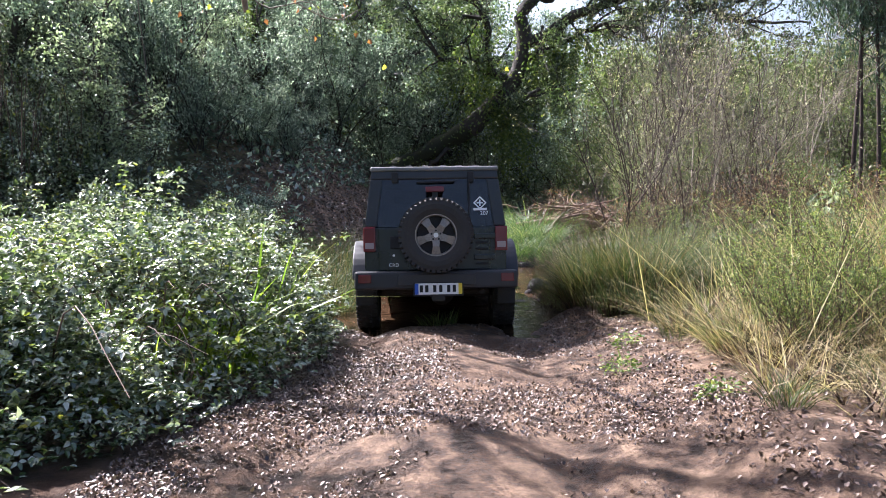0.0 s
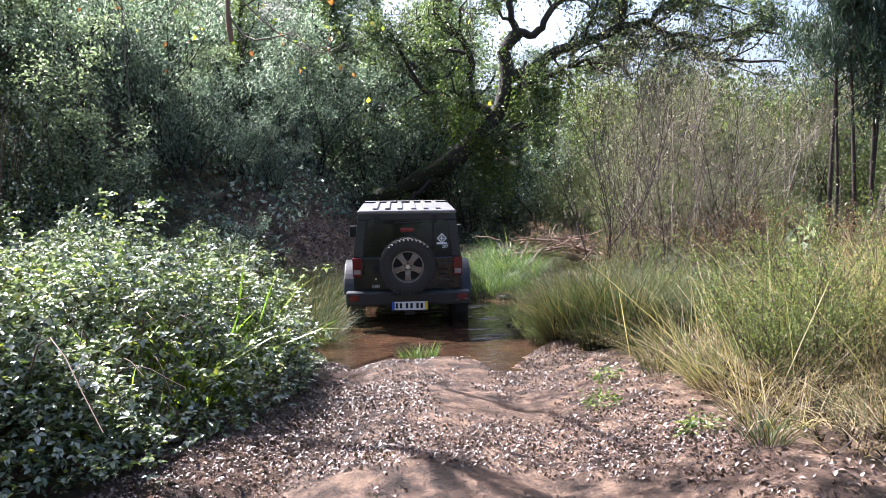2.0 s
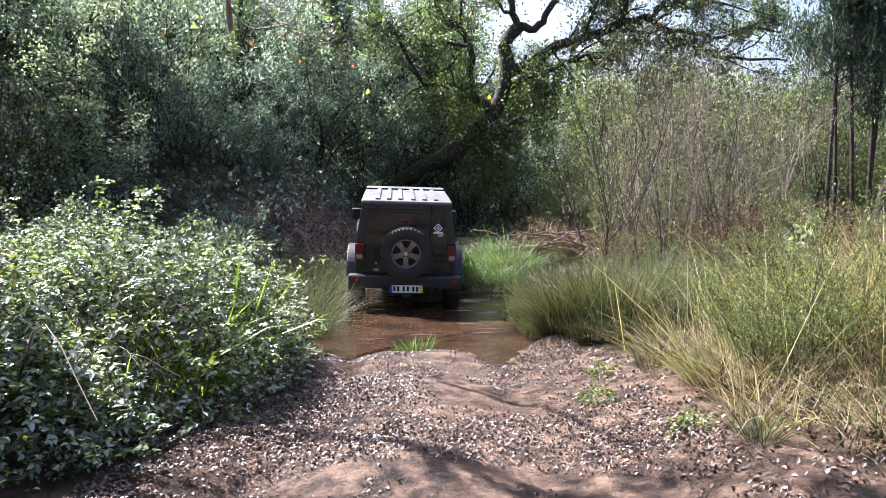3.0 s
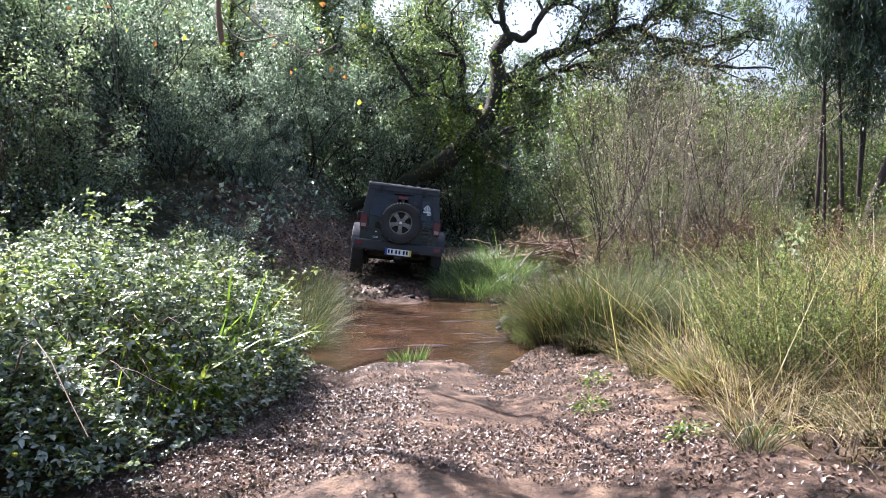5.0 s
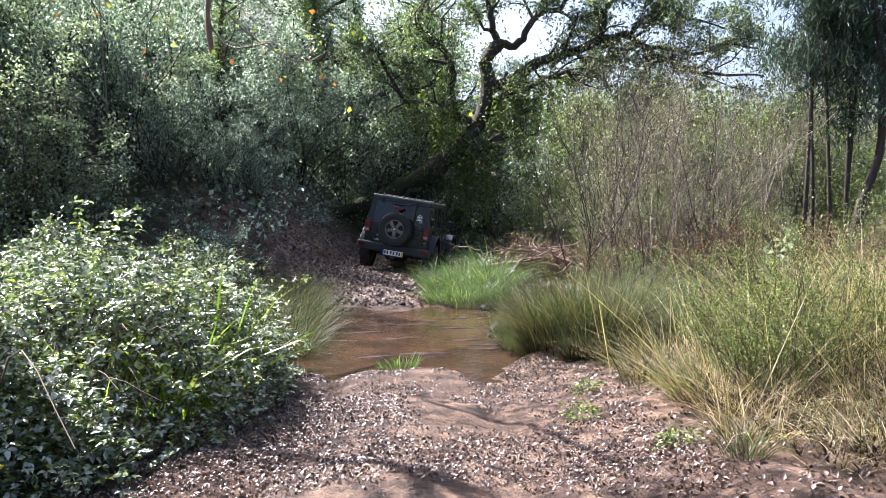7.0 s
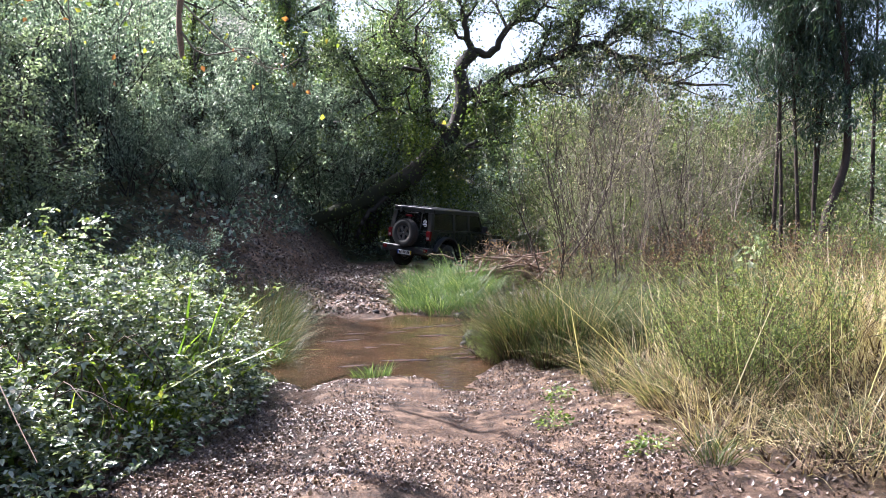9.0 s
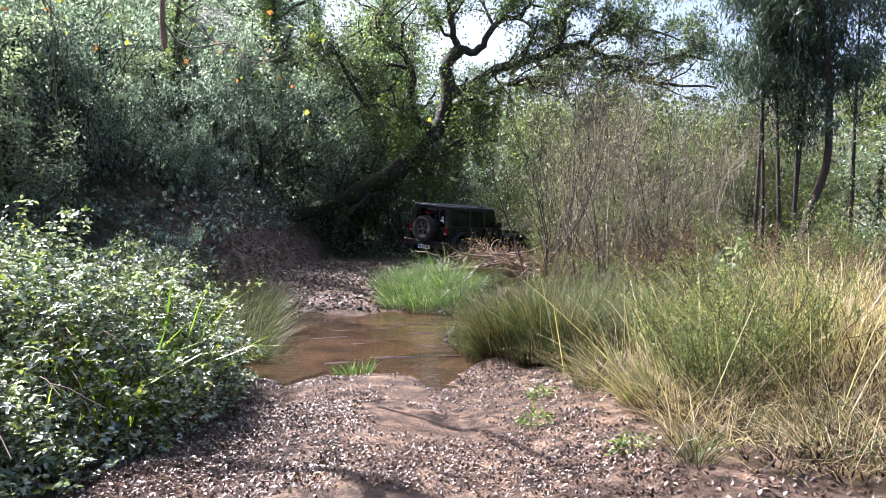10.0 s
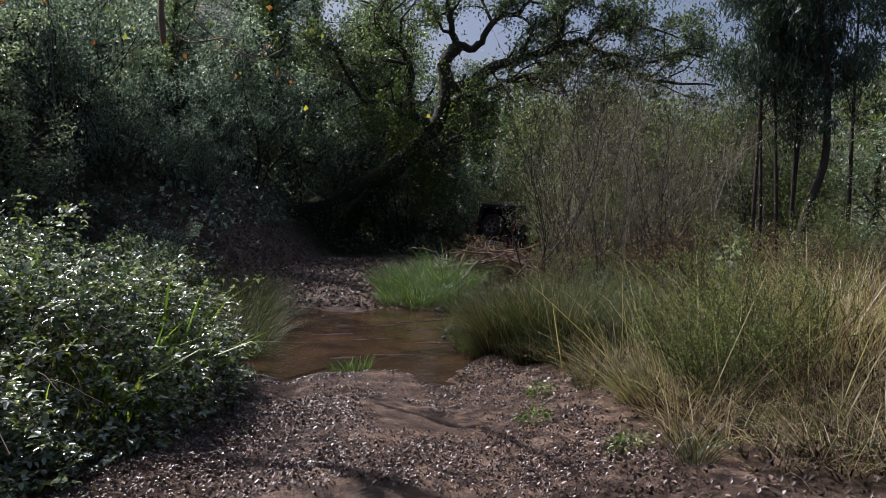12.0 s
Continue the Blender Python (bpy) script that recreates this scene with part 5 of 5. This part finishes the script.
def off_road_car():
    car = new("off_road_car")
    arch = [(0.52 * math.cos(radians(a)), 0.44 + 0.52 * math.sin(radians(a))) for a in range(8, 173, 12)]
    tub = [(-0.72, 0.60), (-0.72, 1.17), (2.05, 1.17), (2.32, 1.1), (2.32, 0.58), (2.25, 0.50), (0.62, 0.50)] + arch + [(-0.60, 0.60)]
    part("body", profile(tub, -0.78, 0.78, 0.012), PAINT, car, "dark green muddy bodywork")
    part("tailgate", block(-0.63, 0.60, -0.745, -0.70, 0.69, 1.165, 0.014), PAINT, car)
    part("sill", block(-0.80, -0.74, 0.62, 2.3, 0.47, 0.55, 0.02), PLASTIC, car)
    part("sill", block(0.74, 0.80, 0.62, 2.3, 0.47, 0.55, 0.02), PLASTIC, car)
    for y in (0.66, 1.42):
        for s in (-1, 1):
            d = part("side_door", block(s * 0.785 - 0.012, s * 0.785 + 0.012, y - (0.0 if y > 1 else 0.1), y + 0.66, 0.58, 1.165, 0.01), PAINT, car)
            part("door_handle", block(s * 0.80 - 0.012, s * 0.80 + 0.015, y + 0.05, y + 0.2, 1.04, 1.08, 0.008), BLACK, d)
            for z in (0.72, 1.03):
                part("hinge", block(s * 0.80 - 0.01, s * 0.80 + 0.012, y + 0.62, y + 0.74, z, z + 0.045, 0.006), PAINT, d)
    # bonnet and front end
    bm = block(-0.66, 0.66, 2.05, 3.46, 0.86, 1.15, 0.04)
    for v in bm.verts:
        k = (v.co.y - 2.05) / 1.41
        v.co.x *= 1 - 0.10 * k
        v.co.z -= 0.05 * k
    part("bonnet", bm, PAINT, car)
    part("grille", block(-0.60, 0.60, 3.42, 3.52, 0.66, 1.08, 0.03), PAINT, car)
    part("front_bumper", block(-0.86, 0.86, 3.56, 3.74, 0.50, 0.68, 0.04), PLASTIC, car)
    for s in (-1, 1):
        f = [(2.33, 0.62), (2.42, 0.88), (2.58, 1.0), (3.3, 1.0), (3.5, 0.9), (3.56, 0.72), (3.5, 0.72), (3.42, 0.86), (3.26, 0.94), (2.62, 0.94), (2.47, 0.84), (2.4, 0.62)]
        part("front_wing", profile(f, s * 0.58, s * 0.93, 0.01), PLASTIC, car, "dull grey plastic wheel arch")
        r = [(math.cos(radians(a)) * 0.60, 0.44 + math.sin(radians(a)) * 0.60) for a in range(12, 165, 8)]
        r += [(math.cos(radians(a)) * 0.54, 0.44 + math.sin(radians(a)) * 0.54) for a in range(164, 11, -8)]
        part("rear_wing", profile(r, s * 0.77, s * 0.935, 0.012), PLASTIC, car, "dull grey plastic wheel arch")
    # hard top: rear frame, sides, roof with ribs
    for nm, b in (("rear_frame", (-0.78, 0.78, -0.73, -0.66, 1.70, 1.82)), ("rear_frame", (-0.78, -0.645, -0.73, -0.60, 1.17, 1.70)), ("rear_frame", (0.645, 0.78, -0.73, -0.60, 1.17, 1.70))):
        part(nm, lean_in(block(*b, 0.015)), TOPSKIN, car)
    for s in (-1, 1):
        x0, x1 = sorted((s * 0.735, s * 0.785))
        part("roof_rail", lean_in(block(x0, x1, -0.60, 1.74, 1.70, 1.80, 0.012)), TOPSKIN, car)
        part("waist_rail", lean_in(block(x0, x1, -0.60, 2.0, 1.17, 1.22, 0.01)), TOPSKIN, car)
        for y in (0.36, 1.12):
            part("pillar", lean_in(block(x0, x1, y, y + 0.11, 1.22, 1.70, 0.01)), TOPSKIN, car)
        for y0, y1 in ((-0.60, 0.36), (0.47, 1.12), (1.23, 1.78)):
            part("side_window", lean_in(block(s * 0.758 - 0.003, s * 0.758 + 0.003, y0, y1, 1.22, 1.70, 0)), GLASS, car, "tinted side window")
        part("windscreen_pillar", rod((s * 0.73, 2.05, 1.15), (s * 0.66, 1.72, 1.80), 0.035, 8), PAINT, car)
        mi = part("mirror", block(min(s * 0.82, s * 0.99), max(s * 0.82, s * 0.99), 1.80, 1.90, 1.20, 1.40, 0.03), BLACK, car, "black door mirror")
        part("mirror_arm", rod((s * 0.76, 1.86, 1.22), (s * 0.86, 1.86, 1.26), 0.018, 8), BLACK, mi)
    bm = bmesh.new()
    q = [bm.verts.new(c) for c in ((-0.70, 2.05, 1.18), (0.70, 2.05, 1.18), (0.64, 1.74, 1.78), (-0.64, 1.74, 1.78))]
    bm.faces.new(q)
    bmesh.ops.solidify(bm, geom=bm.faces[:], thickness=0.006)
    part("windscreen", bm, GLASS, car)
    bm = block(-0.71, 0.71, -0.69, 1.76, 1.79, 1.84, 0.022, 3)
    for v in bm.verts:
        v.co.z += 0.018 * (1 - (v.co.x / 0.71) ** 2)
    roof = part("roof", bm, DUSTY, car, "dusty black hard top that shines in the sun")
    for x in (-0.46, -0.28, -0.10, 0.10, 0.28, 0.46):
        part("roof_rib", block(x - 0.035, x + 0.035, -0.55, 1.05, 1.845, 1.868, 0.008), DUSTY, roof)
    part("roof_seam", block(-0.70, 0.70, 1.10, 1.125, 1.80, 1.868, 0.004), BLACK, roof)
    # tail
    win = part("rear_window", lean_in(block(-0.648, 0.648, -0.712, -0.704, 1.175, 1.705, 0)), GLASS, car, "dark tinted rear window")
    for x in (-0.44, 0.40):
        part("window_hinge", block(x - 0.035, x + 0.035, -0.715, -0.66, 1.66, 1.78, 0.01), BLACK, win)
    part("wiper", rod((-0.2, -0.70, 1.66), (0.22, -0.70, 1.67), 0.012, 6), BLACK, win)
    part("window_divider", block(0.365, 0.385, -0.715, -0.69, 1.2, 1.7, 0.004), BLACK, win)
    bl = part("brake_light", block(-0.10, 0.10, -0.86, -0.80, 1.545, 1.60, 0.01), REDLENS, car, "red high brake light")
    part("bracket", block(-0.03, 0.03, -0.84, -0.78, 1.2, 1.55, 0.006), BLACK, bl)
    for s in (-1, 1):
        x0, x1 = sorted((s * 0.655, s * 0.79))
        tl = part("tail_light", block(x0, x1, -0.785, -0.70, 0.90, 1.17, 0.012), REDLENS, car, "red tail light")
        part("reversing_lens", block(x0 + 0.02, x1 - 0.02, -0.791, -0.775, 0.935, 1.0, 0.004), CLEARLENS, tl, "pale reversing light")
    bu = part("rear_bumper", block(-0.885, 0.885, -0.90, -0.70, 0.49, 0.69, 0.035, 3), PLASTIC, car, "grey plastic rear bumper")
    part("bumper_step", block(-0.42, 0.42, -0.915, -0.88, 0.53, 0.66, 0.012), PLASTIC, bu)
    for s in (-1, 1):
        x0, x1 = sorted((s * 0.70, s * 0.84))
        part("reflector", block(x0, x1, -0.912, -0.89, 0.565, 0.655, 0.006), REDLENS, bu, "red bumper reflector")
    pl = part("number_plate", block(-0.235, 0.275, -0.932, -0.924, 0.435, 0.555, 0.003), PLATEWHITE, bu, "white number plate")
    part("plate_band", block(-0.235, -0.195, -0.936, -0.931, 0.437, 0.553, 0), PLATEBLUE, pl)
    part("plate_band", block(0.235, 0.275, -0.936, -0.931, 0.437, 0.553, 0), PLATEYELLOW, pl)
    for x in (-0.165, -0.105, -0.02, 0.045, 0.13, 0.19):
        part("plate_bar", block(x - 0.017, x + 0.017, -0.936, -0.931, 0.46, 0.535, 0), BLACK, pl)
    part("plate_frame", block(-0.25, 0.29, -0.925, -0.905, 0.415, 0.565, 0.004), BLACK, bu)
    lettering("badge", "CRD", 0.055, (-0.46, -0.747, 0.735), DECAL, car, "", "small silver letters")
    part("lock", rod((-0.46, -0.755, 0.86), (-0.46, -0.74, 0.86), 0.014, 10), STEEL, car)
    part("tailgate_handle", block(-0.50, -0.36, -0.775, -0.74, 0.93, 1.07, 0.015), BLACK, car)
    for z in (0.83, 1.06):
        part("tailgate_hinge", block(0.42, 0.66, -0.775, -0.74, z - 0.03, z + 0.03, 0.01), PAINT, car)
    for z in (0.70, 0.76, 0.92, 0.99):
        part("vent_slat", block(0.44, 0.58, -0.762, -0.742, z - 0.012, z + 0.012, 0.004), BLACK, car)
    # club sticker on the rear window
    bm = bmesh.new()
    o = [bm.verts.new((x * 0.075, 0, z * 0.075)) for x, z in ((0, 1), (1, 0), (0, -1), (-1, 0))]
    i = [bm.verts.new((x * 0.055, 0, z * 0.055)) for x, z in ((0, 1), (1, 0), (0, -1), (-1, 0))]
    for k in range(4):
        bm.faces.new((o[k], o[(k + 1) % 4], i[(k + 1) % 4], i[k]))
    for sx, sz in ((0.036, 0.007), (0.007, 0.036)):
        bm.faces.new([bm.verts.new(c) for c in ((-sx, 0, -sz), (sx, 0, -sz), (sx, 0, sz), (-sx, 0, sz))])
    st = part("sticker", bm, DECAL, win, "white diamond sticker")
    st.location = (0.50, -0.692, 1.43)
    part("sticker_bar", block(0.425, 0.575, -0.705, -0.702, 1.345, 1.372, 0), DECAL, win)
    lettering("sticker_number", "207", 0.062, (0.545, -0.708, 1.295), DECAL, win, "", "white number sticker")
    # spare wheel
    sp = wheel_on(car, (0, -0.94, 1.07), 1, "spare_wheel", Matrix.Rotation(-math.pi / 2, 4, "Z"))
    tagged(sp, "spare wheel with a muddy off-road tyre")
    part("spare_carrier", block(-0.16, 0.16, -0.86, -0.74, 0.94, 1.2, 0.02), BLACK, car)
    # underside
    part("rear_axle", rod((-0.7, 0, 0.41), (0.7, 0, 0.41), 0.045, 12), MUDDY, car)
    bm = bmesh.new()
    bmesh.ops.create_icosphere(bm, subdivisions=3, radius=0.15, matrix=Matrix.Translation((0.08, 0, 0.41)))
    part("differential", bm, MUDDY, car, "", True)
    part("front_axle", rod((-0.7, 2.95, 0.41), (0.7, 2.95, 0.41), 0.045, 12), MUDDY, car)
    part("silencer", rod((-0.45, -0.5, 0.52), (0.40, -0.5, 0.52), 0.085, 16), MUDDY, car)
    part("tail_pipe", rod((0.5, -0.8, 0.45), (0.5, -0.3, 0.5), 0.028, 10), MUDDY, car)
    # added slab that hides lit water and keeps the gap below dark
    part("underside_blocker", block(-0.62, 0.62, -0.3, 3.2, 0.40, 0.49, 0.02), MUDDY, car)
    part("tow_bar", block(-0.05, 0.09, -0.93, -0.6, 0.36, 0.43, 0.012), MUDDY, car)
    for s in (-1, 1):
        part("chassis_rail", block(s * 0.45 - 0.045, s * 0.45 + 0.045, -0.7, 3.4, 0.50, 0.60, 0.01), MUDDY, car)
        part("mud_flap", block(min(s * 0.70, s * 0.9), max(s * 0.70, s * 0.9), -0.50, -0.48, 0.30, 0.52, 0.004), RUBBER, car)
    for x in (-0.38, 0.38):
        st = part("front_seat", block(x - 0.24, x + 0.24, 0.85, 1.0, 1.0, 1.5, 0.05), BLACK, car)
        part("headrest", block(x - 0.12, x + 0.12, 0.84, 0.94, 1.52, 1.68, 0.04), BLACK, st)
    return tagged(car, "dark green muddy off-road car with a spare wheel on its tailgate", "car")


jeep = off_road_car()
WHEELS = [(wheel_on(jeep, (s * 0.79, y, 0.405), s), s * 0.79, y) for s in (-1, 1) for y in (0.0, 2.95)]


# ---- movement ----
#      t, x, y, z, heading, nose up, lean to the right
DRIVE = [
    (0.0, -0.47, 8.39, 0.03, 3.8, -7.0, 0.8),
    (0.5, -0.57, 9.30, -0.06, 4.2, -5.0, 0.7),
    (1.0, -0.63, 10.00, -0.07, 4.0, -0.4, 0.7),
    (1.5, -0.69, 10.62, -0.06, 4.0, 1.0, 0.2),
    (2.0, -0.73, 11.12, -0.05, 4.0, 2.7, 0.1),
    (2.5, -0.76, 11.60, -0.04, 4.0, 4.4, 0.6),
    (3.0, -0.80, 12.11, -0.01, 4.2, 5.2, 1.5),
    (3.6, -0.87, 12.95, 0.08, 4.3, 4.0, 4.0),
    (4.3, -0.96, 14.00, 0.22, 4.2, -1.0, 6.5),
    (5.0, -1.03, 15.05, 0.32, 3.5, -5.5, 7.3),
    (5.5, -1.06, 15.68, 0.35, 1.0, -6.0, 5.2),
    (6.0, -1.07, 16.30, 0.35, -0.8, -6.0, 6.0),
    (6.5, -1.06, 17.30, 0.31, -2.5, -4.0, 8.5),
    (7.0, -0.93, 18.35, 0.28, -9.8, -1.8, 9.2),
    (7.2, -0.86, 18.80, 0.30, -13.4, -1.6, 7.8),
    (8.0, -0.45, 20.35, 0.26, -25.5, -2.6, 6.0),
    (8.8, 0.22, 21.75, 0.22, -37.0, -3.0, 4.9),
    (9.5, 1.00, 23.20, 0.23, -43.5, -2.4, 5.0),
    (10.0, 1.60, 23.90, 0.22, -43.5, -1.8, 4.6),
    (10.5, 2.26, 24.49, 0.21, -42.0, -1.2, 4.2),
    (11.2, 3.15, 25.30, 0.19, -40.0, -0.2, 3.2),
    (12.0, 4.16, 26.13, 0.18, -38.5, 0.6, 2.1),
]


def motions():
    walk(jeep, [(t, pose(x, y, z, up, lean, turn)) for t, x, y, z, turn, up, lean in DRIVE])
    # wheels turn by the way driven; the front ones steer into the bend
    ts = [r[0] for r in DRIVE]
    way = np.concatenate([[0], np.cumsum([math.dist(a[1:4], b[1:4]) for a, b in zip(DRIVE, DRIVE[1:])])])
    for wheel, x, y in WHEELS:
        rows = []
        for i in range(81):
            t = i * 0.15
            roll = math.degrees(np.interp(t, ts, way) / 0.405)
            steer = float(np.interp(t, [0, 4.8, 6.2, 7.5, 9.0, 10.5, 12], [0, 0, -14, -20, -10, 3, 3])) if y > 1 else 0.0
            rows.append((t, pose(x, y, 0.405, -roll, 0, steer)))
        walk(wheel, rows)
    for ob, x, y, turn, speed in WAVES:
        walk(ob, [(t, pose(x + speed * t, y + 0.05 * math.sin(t + x * 4), WATER_Z + 0.006, 0, 0, turn + 2 * math.sin(t * 0.9))) for t in range(0, 13, 2)])


motions()
